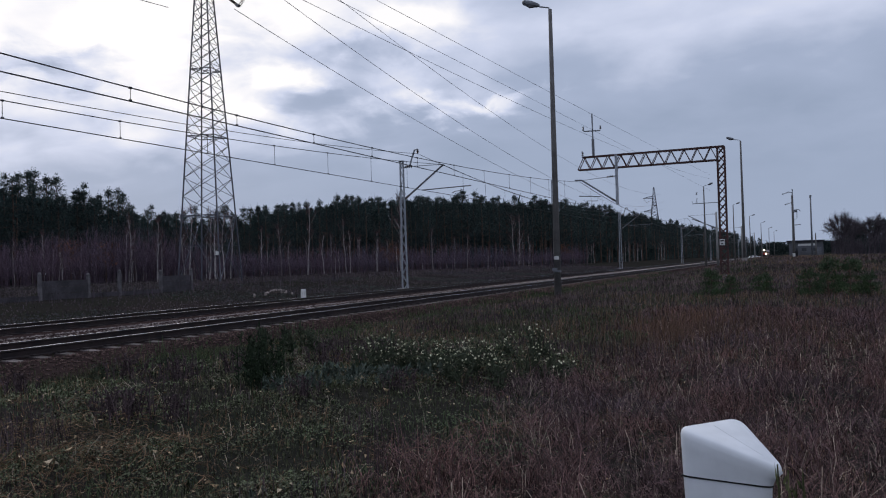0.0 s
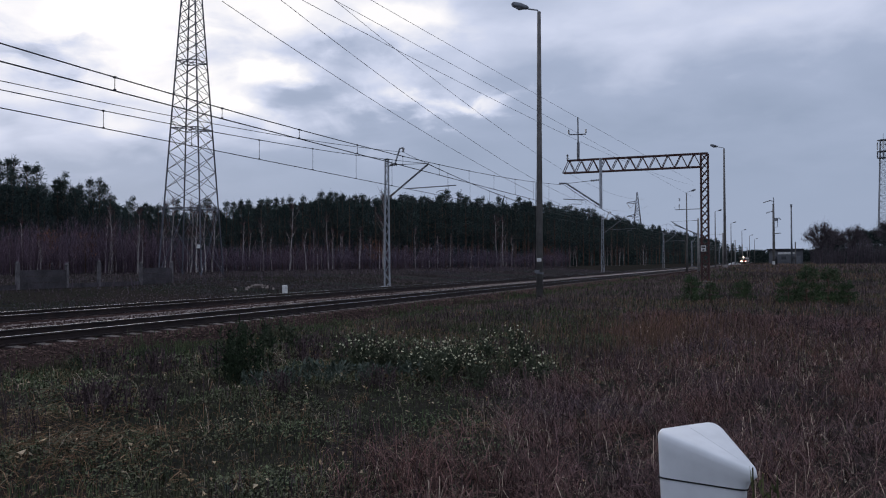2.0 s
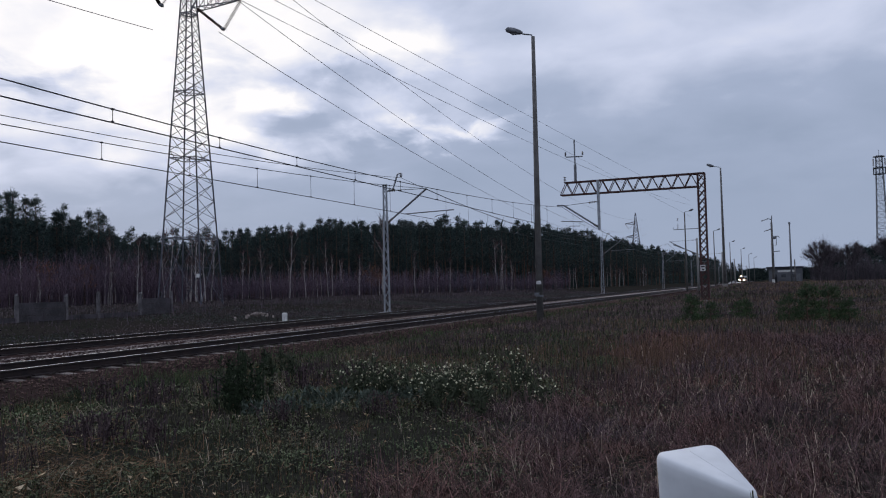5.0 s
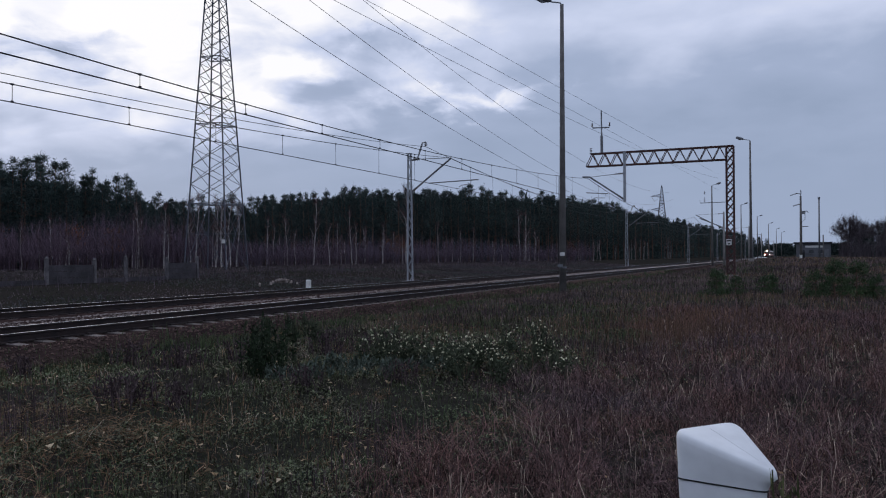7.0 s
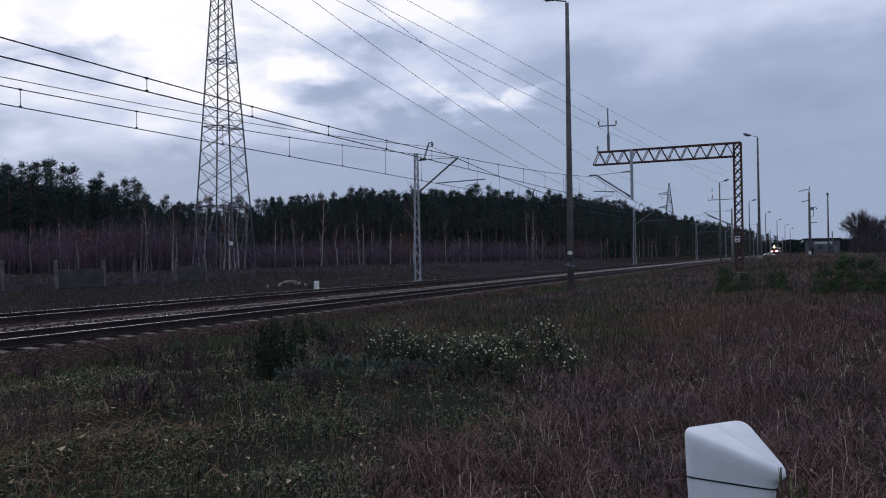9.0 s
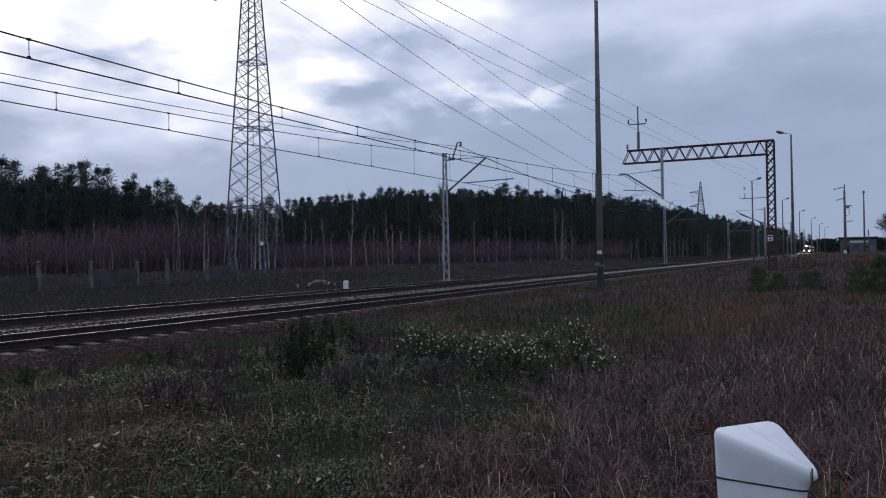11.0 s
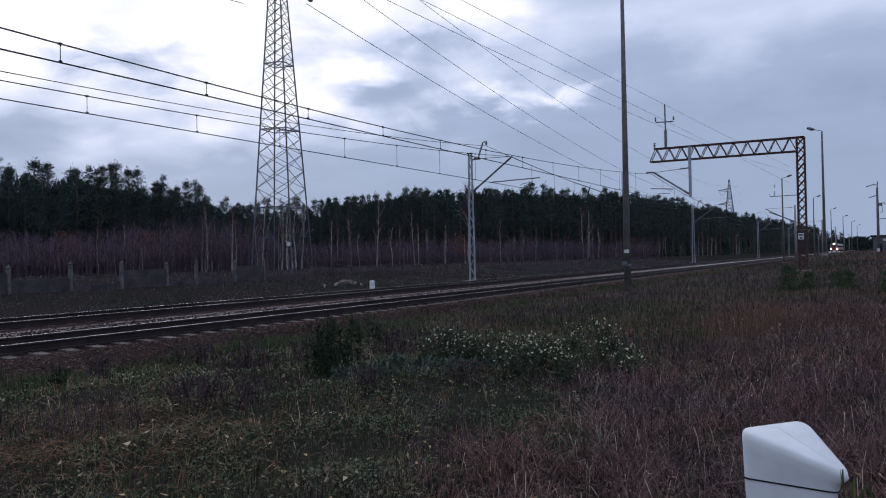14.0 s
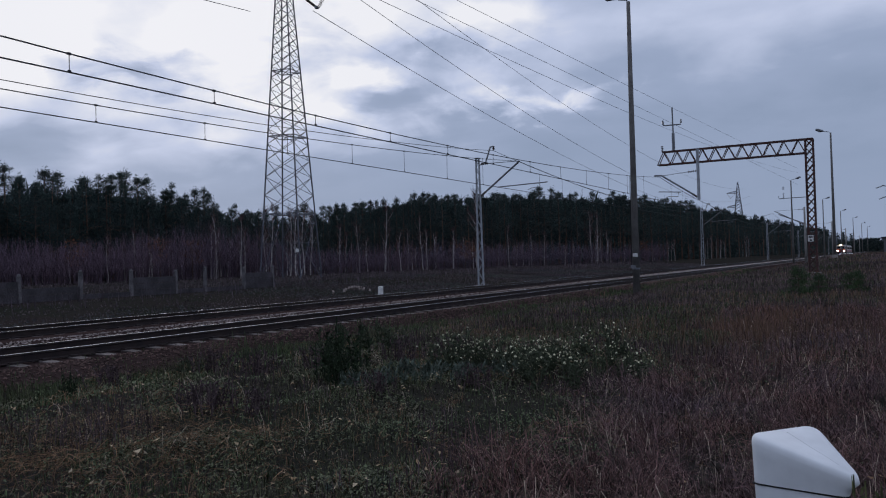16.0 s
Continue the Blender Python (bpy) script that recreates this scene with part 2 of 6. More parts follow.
def triangles(name, pts, material, kind_label, category, per=3, smooth=False):
    """One object of many loose triangles (per=3) or of two-triangle strips, from an array of points, past counting."""
    pts = np.asarray(pts, dtype=np.float32).reshape(-1, 3)
    n = len(pts) // per
    me = bpy.data.meshes.new(name)
    me.vertices.add(len(pts))
    me.vertices.foreach_set("co", pts.ravel())
    if per == 3:
        idx = np.arange(n * 3)
        starts, totals = np.arange(n) * 3, np.full(n, 3)
    elif per == 7:              # seven points: an arching blade, two quads and a tip
        base = (np.arange(n) * 7)[:, None]
        idx = (base + np.array([[0, 1, 3, 2, 2, 3, 5, 4, 4, 5, 6]])).ravel()
        starts = (np.arange(n)[:, None] * 11 + np.array([[0, 4, 8]])).ravel()
        totals = np.tile([4, 4, 3], n)
    else:                       # five points: a bent blade, one quad and a tip
        base = (np.arange(n) * 5)[:, None]
        idx = (base + np.array([[0, 1, 3, 2, 2, 3, 4]])).ravel()
        starts = (np.arange(n)[:, None] * 7 + np.array([[0, 4]])).ravel()
        totals = np.tile([4, 3], n)
    me.loops.add(len(idx))
    me.loops.foreach_set("vertex_index", idx.astype(np.int32))
    me.polygons.add(len(starts))
    me.polygons.foreach_set("loop_start", starts.astype(np.int32))
    me.polygons.foreach_set("loop_total", totals.astype(np.int32))
    me.materials.append(material)
    me.update(calc_edges=True)
    me.validate()
    ob = new(name, me)
    return tagged(ob, kind_label, category, kind="stuff") if kind_label else ob


# ---------------- ground ----------------
TRACK_NEAR, TRACK_FAR, GAUGE, RAIL_Z, FAR_UP = -14.87, -19.70, 1.505, 0.15, 0.075


def smooth01(a, b, x):
    t = np.clip((x - a) / (b - a), 0, 1)
    return t * t * (3 - 2 * t)


def ground_z(x, y):
    """Height of the land."""
    x, y = np.asarray(x, float), np.asarray(y, float)
    z = -0.30 * smooth01(-8.5, -11.5, x) * smooth01(-40, -26, x)
    z = z + 0.32 * smooth01(-28, -44, x) + 0.25 * smooth01(-44, -120, x)
    z = z + 0.92 * smooth01(52, 100, y) * smooth01(-8.5, -4.8, x)
    z = z + 0.20 * smooth01(38, 52, y) * smooth01(-25, -30, x) * smooth01(-50, -40, x)
    near = np.exp(-(x * x + y * y) / 900.0)
    z = z + near * (0.045 * np.sin(1.3 * x + 0.6 * y) * np.sin(0.9 * y - 0.4 * x + 1) + 0.03 * np.sin(2.9 * x - 1.7 * y))
    return z


def gz(x, y):
    return float(ground_z(x, y))


EARTH = mat("grassy_earth", (0.032, 0.026, 0.025), 1.0, scale=0.22, var=0.5, other=(0.021, 0.023, 0.018), fine=9, bump=1.0, spec=0.0)


def make_ground():
    u = np.linspace(-1, 1, 221)
    ax = 3000 * np.sign(u) * (0.03 * np.abs(u) + 0.97 * np.abs(u) ** 5)
    X, Y = np.meshgrid(ax - 8, ax + 15, indexing="ij")
    Z = ground_z(X, Y)
    n = len(u)
    me = bpy.data.meshes.new("ground")
    verts = np.stack([X, Y, Z], -1).reshape(-1, 3)
    i = np.arange((n - 1) * (n - 1))
    a = (i // (n - 1)) * n + i % (n - 1)
    me.from_pydata(verts.tolist(), [], np.stack([a, a + n, a + n + 1, a + 1], -1).tolist())
    me.polygons.foreach_set("use_smooth", [True] * len(me.polygons))
    me.materials.append(EARTH)
    tagged(new("ground", me), "rough autumn field of grass and bare earth", "ground", kind="structure")


make_ground()


# ---------------- railway ----------------
def make_tracks():
    bed = Solid()
    prof = [(-24.2, -0.42), (-21.9, 0.045), (-18.1, 0.045), (-17.3, 0.075), (-16.6, -0.05), (-13.3, -0.05), (-13.0, -0.09), (-12.1, -0.40)]
    ys = [-80, -40, 0, 20, 40, 60, 90, 130, 200, 320, 500, 1200]
    bed.sweep(prof[::-1], [(0, y, 0) for y in ys])
    tagged(part("ballast_bed", bed, BALLAST), "brown stone ballast bed under two railway tracks", "ballast", kind="structure")
    cess = Solid().sweep([(-16.8, -0.02), (-17.3, 0.081), (-17.8, 0.062), (-17.8, -0.1), (-16.8, -0.1)], [(0, y, 0) for y in (76, 130, 200, 320, 500, 900)])
    tagged(part("ballast_ridge", cess, STONE_PALE), "pale ballast heaped between the two tracks farther off", "ballast", kind="structure")
    rail = [(-0.074, -0.172), (0.074, -0.172), (0.074, -0.158), (0.012, -0.140), (0.012, -0.045), (0.036, -0.034), (0.036, -0.003),
            (-0.036, -0.003), (-0.036, -0.034), (-0.012, -0.045), (-0.012, -0.140), (-0.074, -0.158)]
    sl = Solid()
    sl.v = [(x, y, z) for x, hw, zt in ((-1.3, 0.14, -0.035), (-0.85, 0.14, 0.0), (-0.65, 0.14, 0.0), (-0.3, 0.11, -0.04), (0.3, 0.11, -0.04), (0.65, 0.14, 0.0), (0.85, 0.14, 0.0), (1.3, 0.14, -0.035))
            for y, z in ((-hw, -0.2), (-hw * 0.8, zt), (hw * 0.8, zt), (hw, -0.2))]
    for i in range(7):
        for j in range(3):
            a = i * 4 + j
            sl.f.append((a, a + 1, a + 5, a + 4))
    sl.f += [(3, 2, 1, 0), (28, 29, 30, 31)]
    sleeper = sl.mesh("sleeper", SLEEPER)
    for x in (TRACK_NEAR, TRACK_FAR):
        t = thing("railway_track", (x, 0, FAR_UP if x == TRACK_FAR else 0), "straight railway track, rusty rails on concrete sleepers", "railway track", "railway tracks", "structure")
        for s in (-0.5, 0.5):
            r = part("rail", Solid().sweep(rail, [(s * GAUGE, y, RAIL_Z) for y in (-80, 0, 1200)]), RAIL_SIDE, t)
            part("rail_head", Solid().box((s * GAUGE, 560, RAIL_Z - 0.001), (0.052, 1280, 0.005)), RAIL_TOP, r, "polished bright running surface")
        for k in range(150):
            y = 4 + k * 0.62
            so = new("sleeper", sleeper)
            so.parent, so.location = t, (0, y, -0.022)
            so.rotation_euler = (0, 0, random.uniform(-0.012, 0.012))
        far = Solid()
        for k in range(260):
            y = 97 + k * 0.62
            far.box((0, y, -0.12), (2.6, 0.25, 0.2))
        for k in range(60):
            far.box((0, 3.4 - k * 0.62, -0.12), (2.6, 0.25, 0.2))
        tagged(part("sleepers", far, SLEEPER, t), kind="stuff")
        fast = Solid()
        for k in range(150):
            for s in (-0.5, 0.5):
                fast.box((s * GAUGE, 4 + k * 0.62, -0.008), (0.32, 0.16, 0.035))
        tagged(part("fastenings", fast, RAIL_SIDE, t), kind="stuff")


make_tracks()


def lattice(solid, corners, levels, width, cross=True, horizontals=True):
    """Bracing on the four faces of a mast. corners(z) gives its four corners."""
    for i in range(len(levels) - 1):
        a, b = corners(levels[i]), corners(levels[i + 1])
        for j in range(4):
            k = (j + 1) % 4
            solid.bar(a[j], b[k], width)
            if cross:
                solid.bar(a[k], b[j], width)
            if horizontals:
                solid.bar(b[j], b[k], width)


# ---------------- masts of the overhead line ----------------
def lattice_pole(parent, height, wide=0.36, deep=0.26, base=0.0, name="mast_leg", material=None):
    """Two channels with zigzag lacing, as on old overhead-line masts."""
    material = material or GALVANISED
    for s in (-0.5, 0.5):
        part(name, Solid().tube([(s * wide, 0, base), (s * wide * 0.55, 0, height)], 0.062, 4), material, parent)
    lace = Solid()
    n = int((height - base) / 0.55)
    for i in range(n):
        t0, t1 = i / n, (i + 1) / n
        s = 1 if i % 2 else -1
        w0, w1 = wide * (1 - 0.45 * t0) / 2, wide * (1 - 0.45 * t1) / 2
        for d in (-0.06, 0.06):
            lace.bar((s * w0, d, base + (height - base) * t0), (-s * w1, d, base + (height - base) * t1), 0.026)
    tagged(part("lacing", lace, material, parent), kind="stuff")


def insulator(parent, a, b, radius=0.07, n=5):
    a, b = Vector(a), Vector(b)
    s = Solid().tube([a, b], 0.025, 6)
    for i in range(n):
        c = a.lerp(b, (i + 0.5) / n)
        d = (b - a).normalized() * 0.025
        s.tube([c - d, c + d * 0.2, c + d], [radius * 0.7, radius, radius * 0.6], 8)
    return part("insulator", s, PORCELAIN, parent, "ribbed brown insulator")


def cantilever(t, x0, z0, tip, arm_z, arm_a, arm_b, tie=None, w=0.05):
    """Diagonal strut from the mast to the carrying wire, tie rod, steady arm."""
    part("strut", Solid().tube([(x0, 0, z0), tip], w, 8), STEEL_GREY, t)
    insulator(t, (x0, 0, z0), Vector((x0, 0, z0)).lerp(Vector(tip), 0.12), 0.1, 4)
    if tie:
        part("tie_rod", Solid().tube([tie, tip], 0.02, 6), STEEL_GREY, t)
        insulator(t, tie, Vector(tie).lerp(Vector(tip), 0.18), 0.1, 4)
    part("steady_arm", Solid().tube([(arm_a, 0, arm_z - 0.06), (arm_b, 0, arm_z + 0.02)], 0.035, 6), STEEL_GREY, t)
    d = 1 if arm_b > arm_a else -1
    part("registration_arm", Solid().tube([(arm_b - d * 0.5, 0, arm_z), (arm_b - d * 0.5, 0, arm_z - 0.22), (arm_b - d * 1.1, 0, arm_z - 0.28), (arm_b - d * 1.3, 0, arm_z - 0.38)], 0.022, 6), STEEL_GREY, t)


def far_mast(y):
    t = thing("catenary_mast", (-22.5, y, -0.15), "grey lattice overhead-line mast beside the tracks", "mast", "overhead-line masts")
    part("footing", Solid().box((0, 0, 0.0), (0.8, 0.8, 0.5)), CONCRETE, t)
    lattice_pole(t, 8.3)
    part("cap_plate", Solid().box((0, 0, 8.32), (0.34, 0.3, 0.05)), GALVANISED, t)
    part("top_bracket", Solid().tube([(0.1, 0, 7.9), (0.55, 0, 7.95), (0.92, 0, 8.95), (1.15, 0, 8.98)], 0.06, 6), GALVANISED, t)
    insulator(t, (1.15, 0, 8.98), (1.15, 0, 8.72), 0.1, 3)
    cantilever(t, 0.2, 5.92, (2.9, 0, 7.9), 6.45, 1.35, 4.7, (0.25, 0, 7.95), 0.06)
    return t


m = far_mast(45.4)
for y in (-25, 115.5, 186, 256, 326, 396, 466):
    copy_thing(m, pose(-22.5, y, -0.15))


def near_mast(y):
    t = thing("catenary_mast", (-10.6, y, -0.1), "grey concrete overhead-line mast beside the tracks", "mast", "overhead-line masts")
    part("pole", Solid().tube([(0, 0, -0.3), (0, 0, 8.5)], [0.2, 0.13], 10), CONCRETE, t, smooth=True)
    cantilever(t, -0.15, 5.9, (-4.2, 0, 8.1), 6.35, -2.3, -5.4, (-0.15, 0, 8.2), 0.06)
    return t


m = near_mast(132)
for y in (-20, 202, 272, 342, 412):
    copy_thing(m, pose(-10.6, y, -0.1))


# ---------------- half portal over the near track ----------------
def make_portal():
    y = 62.0
    t = thing("signal_gantry", (-4.5, y, gz(-4.5, y)), "rusty brown lattice gantry reaching over the railway track", "gantry")
    z0 = -t.location.z
    top = 9.60 + z0
    h = 0.25
    part("footing", Solid().box((0, 0, -0.12), (0.9, 0.9, 0.3)), CONCRETE, t)
    for sx in (-1, 1):
        for sy in (-1, 1):
            part("column_leg", Solid().bar((sx * h, sy * h, 0), (sx * h, sy * h, top), 0.11), RUST_PAINT, t)
    lac = Solid()
    n = 16
    lattice(lac, lambda z: [(-h, -h, z), (h, -h, z), (h, h, z), (-h, h, z)], [top * i / n for i in range(n + 1)], 0.055, True, False)
    tagged(part("column_bracing", lac, RUST_PAINT, t), kind="stuff")
    x_end, zb = -10.65, 8.62 + z0
    for sy in (-1, 1):
        part("top_chord", Solid().bar((h, sy * h, top), (x_end + 0.35, sy * h, top), 0.10), RUST_PAINT, t)
        part("bottom_chord", Solid().bar((-h, sy * h, zb), (x_end, sy * h, zb), 0.10), RUST_PAINT, t)
    br = Solid()
    n = 11
    step = (-h - x_end) / n
    for i in range(n):
        xa, xm, xb = -h - i * step, -h - (i + 0.5) * step, -h - (i + 1) * step
        for sy in (-h, h):
            br.bar((xa, sy, zb), (xm, sy, top), 0.055)
            br.bar((xm, sy, top), (xb, sy, zb), 0.055)
        br.bar((xa, -h, zb), (xb, h, zb), 0.04)
        br.bar((xm, -h, top), (xm, h, top), 0.045)
        br.bar((xa, -h, zb), (xa, h, zb), 0.045)
    tagged(part("beam_bracing", br, RUST_PAINT, t), kind="stuff")
    part("drop_post", Solid().box((-7.62, -h - 0.12, (top + 5.72 + z0) / 2), (0.2, 0.16, top - 5.72 - z0)), GALVANISED, t, "light grey steel drop post")
    c = Solid()
    c.tube([(-7.75, -h - 0.12, 6.0 + z0), (-10.35, -h - 0.12, 7.78 + z0), (-10.9, -h - 0.12, 7.80 + z0)], 0.07, 8)
    part("strut", c, STEEL_GREY, t)
    part("tie_rod", Solid().tube([(-7.7, -h - 0.12, 7.95 + z0), (-10.5, -h - 0.12, 7.75 + z0)], 0.02, 6), STEEL_GREY, t)
    insulator(t, (-7.75, -h - 0.12, 7.94 + z0), (-8.4, -h - 0.12, 7.90 + z0), 0.1, 5)
    insulator(t, (-7.72, -h - 0.12, 5.97 + z0), (-8.1, -h - 0.12, 6.22 + z0), 0.11, 4)
    part("steady_arm", Solid().tube([(-8.9, -h - 0.12, 6.42 + z0), (-10.6, -h - 0.12, 6.55 + z0)], 0.035, 6), STEEL_GREY, t)
    part("registration_arm", Solid().tube([(-9.1, -h - 0.12, 6.42 + z0), (-9.15, -h - 0.12, 6.1 + z0), (-9.9, -h - 0.12, 6.14 + z0), (-10.2, -h - 0.12, 5.95 + z0)], 0.025, 6), STEEL_GREY, t)
    m_ = Solid().tube([(-9.45, 0, top), (-9.45, 0, 11.0 + z0)], 0.11, 8).tube([(-9.45, 0, 11.0 + z0), (-9.47, 0, 13.0 + z0)], 0.055, 8)
    part("antenna_mast", m_, STEEL_GREY, t, "dark upright steel mast")
    part("crossarm", Solid().tube([(-10.2, 0, 12.05 + z0), (-10.15, 0, 11.66 + z0), (-8.85, 0, 11.62 + z0), (-8.83, 0, 12.0 + z0)], 0.05, 6), STEEL_GREY, t)
    for dx in (-10.2, -8.83):
        insulator(t, (dx, 0, 12.0 + z0), (dx, 0, 11.72 + z0), 0.09, 3)
    insulator(t, (x_end + 0.35, 0, top), (x_end + 0.33, 0, top + 0.5), 0.12, 4)
    sg = part("number_plate", Solid().box((-0.1, -h - 0.09, 2.55 + z0), (0.36, 0.02, 0.44)), WHITE_PAINT, t, "white enamel plate with worn dark marks")
    for dz, wd in ((0.10, 0.26), (-0.12, 0.14)):
        part("mark", Solid().box((-0.1, -h - 0.104, 2.55 + z0 + dz), (wd, 0.006, 0.10)), BLACK, sg)


make_portal()


# ---------------- wires ----------------
def sag_line(a, b, sag, n=24):
    a, b = Vector(a), Vector(b)
    return [a.lerp(b, i / n) - Vector((0, 0, 4 * sag * (i / n) * (1 - i / n))) for i in range(n + 1)]


def overhead_line(x, supports, z_contact, z_top, z_low, label):
    t = thing("overhead_line", (x, 0, 0), label, "overhead wires", "overhead lines")
    drop, con = Solid(), Solid()
    for a, b in zip(supports, supports[1:]):
        mes = Solid()
        for dx in (-0.02, 0.02):
            mes.tube(sag_line((dx, a, z_top), (dx, b, z_top), z_top - z_low), 0.011, 5)
        part("carrying_wire", mes, WIRE, t)
        k0 = math.ceil((a + 2.5 - 15.2) / 4.2)          # droppers at even steps
        for i in range(k0, int((b - 2.5 - 15.2) // 4.2) + 1):
            s = (15.2 + 4.2 * i - a) / (b - a)
            zt = z_top - 4 * (z_top - z_low) * s * (1 - s)
            yy = a + (b - a) * s
            drop.tube([(0, yy, zt), (0, yy, z_contact)], 0.009, 4)
            drop.box((0, yy, zt), (0.05, 0.08, 0.05)).box((0, yy, z_contact + 0.02), (0.05, 0.06, 0.05))
    for dx in (-0.025, 0.025):
        con.tube([(dx, supports[0], z_contact), (dx, supports[-1], z_contact)], 0.011, 5)
    part("contact_wire", con, WIRE, t)
    tagged(part("dropper", drop, WIRE, t), kind="stuff")


overhead_line(TRACK_NEAR - 0.2, [-20, 62, 132, 202, 272, 342, 412, 482], 5.90, 7.7, 6.21, "dark twin overhead wires with droppers above the railway track")
overhead_line(TRACK_FAR, [-25, 45.4, 115.5, 186, 256, 326, 396, 466], 5.93, 7.75, 6.40, "dark twin overhead wires with droppers above the railway track")
fw = thing("feeder_wire", (0, 0, 0), "single dark feeder wire strung between mast tops", "overhead wires")
ys_ = [-25, 45.4, 115.5, 186, 256, 326, 396, 466]
for a, b in zip(ys_, ys_[1:]):
    s_ = Solid().tube(sag_line((-21.35, a, 8.55), (-21.35, b, 8.55), 1.5), 0.014, 5)
    part("wire", s_, WIRE, fw)


# ---------------- street lamps by the railway ----------------
def lamp_post(height=13.3, arm=1.0, r0=0.17, r1=0.085):
    t = thing("lamp_post", (0, 0, 0), "tall weathered concrete lamp post with a single lamp arm", "lamp post", "railway lamp posts")
    pole = part("pole", Solid().tube([(0, 0, -0.4), (0, 0, height * 0.5), (0, 0, height)], [r0, (r0 + r1) / 2, r1], 14), CONCRETE_DARK, t, smooth=True)
    part("arm", Solid().tube([(0, 0, height - 0.25), (-0.06, 0, height + 0.08), (-0.45, 0, height + 0.16), (-arm * 0.75, 0, height + 0.28)], 0.035, 8), STEEL_GREY, t)
    a = Vector((-arm * 0.5, 0, height + 0.22))
    d = Vector((-0.93, 0, 0.30)).normalized()
    head = Solid().tube([a, a + d * 0.12, a + d * 0.45, a + d * 0.78, a + d * 0.86], [0.05, 0.11, 0.16, 0.13, 0.04], 10)
    head = part("lamp_head", head, STEEL_GREY, t, smooth=True)
    part("lens", Solid().tube([a + d * 0.22 - Vector((0, 0, 0.075)), a + d * 0.45 - Vector((0, 0, 0.10)), a + d * 0.76 - Vector((0, 0, 0.06))], [0.05, 0.115, 0.05], 10), GLASS_LAMP, head, "clear unlit lamp lens", smooth=True)
    return t


lp = lamp_post()
lp.matrix_basis = pose(-10.12, 36.6, 0.18, 0, 0.2, 8)
lp["label"] = "tall weathered concrete lamp post with enamel plate and cable box"
pl = part("plate", Solid().box((0.0, -0.19, 1.52), (0.22, 0.015, 0.16)), WHITE_PAINT, lp, "small white enamel plate")
part("cable_box", Solid().box((-0.1, -0.19, 0.98), (0.22, 0.12, 0.14)), STEEL_GREY, lp, "small grey cable box")
part("band", Solid().tube([(0, 0, 0.85), (0, 0, 0.93)], 0.185, 14), STEEL_GREY, lp)
part("cable", Solid().tube([(-0.20, -0.02, 1.0), (-0.185, -0.02, 3.0), (-0.16, -0.02, 5.2)], 0.016, 6), BLACK, lp)
far_lamp = lamp_post(arm=1.3)
far_lamp.matrix_basis = pose(-4.73, 94, gz(-4.73, 94))
for x, y, zt, rz in ((-12.9, 138, 13.05, 180), (-11.6, 190, 12.78, 180), (-10.85, 250, 12.74, 180), (-9.4, 300, 12.4, 180), (-8.4, 365, 12.45, 180), (-7.3, 415, 12.2, 180)):
    c = copy_thing(far_lamp, pose(x, y, zt - 13.3, 0, 0, rz))
mast_lamp = bpy.data.objects["lamp_post.002"]
mast_lamp["label"] = "tall lamp post carrying a crossarm with insulators"
part("crossarm", Solid().tube([(1.9, 0, 10.9), (1.85, 0, 10.5), (-2.6, 0, 10.55)], 0.06, 6), STEEL_GREY, mast_lamp)
insulator(mast_lamp, (1.15, 0, 10.6), (1.15, 0, 11.4), 0.16, 4)
insulator(mast_lamp, (1.15, 0, 11.9), (1.15, 0, 12.4), 0.2, 3)
part("strut", Solid().tube([(2.0, 0, 8.0), (-2.6, 0, 6.0)], 0.08, 6), STEEL_GREY, mast_lamp)
part("footing", Solid().box((0, 0, 0.1), (0.5, 0.5, 0.5)), CONCRETE, far_lamp)


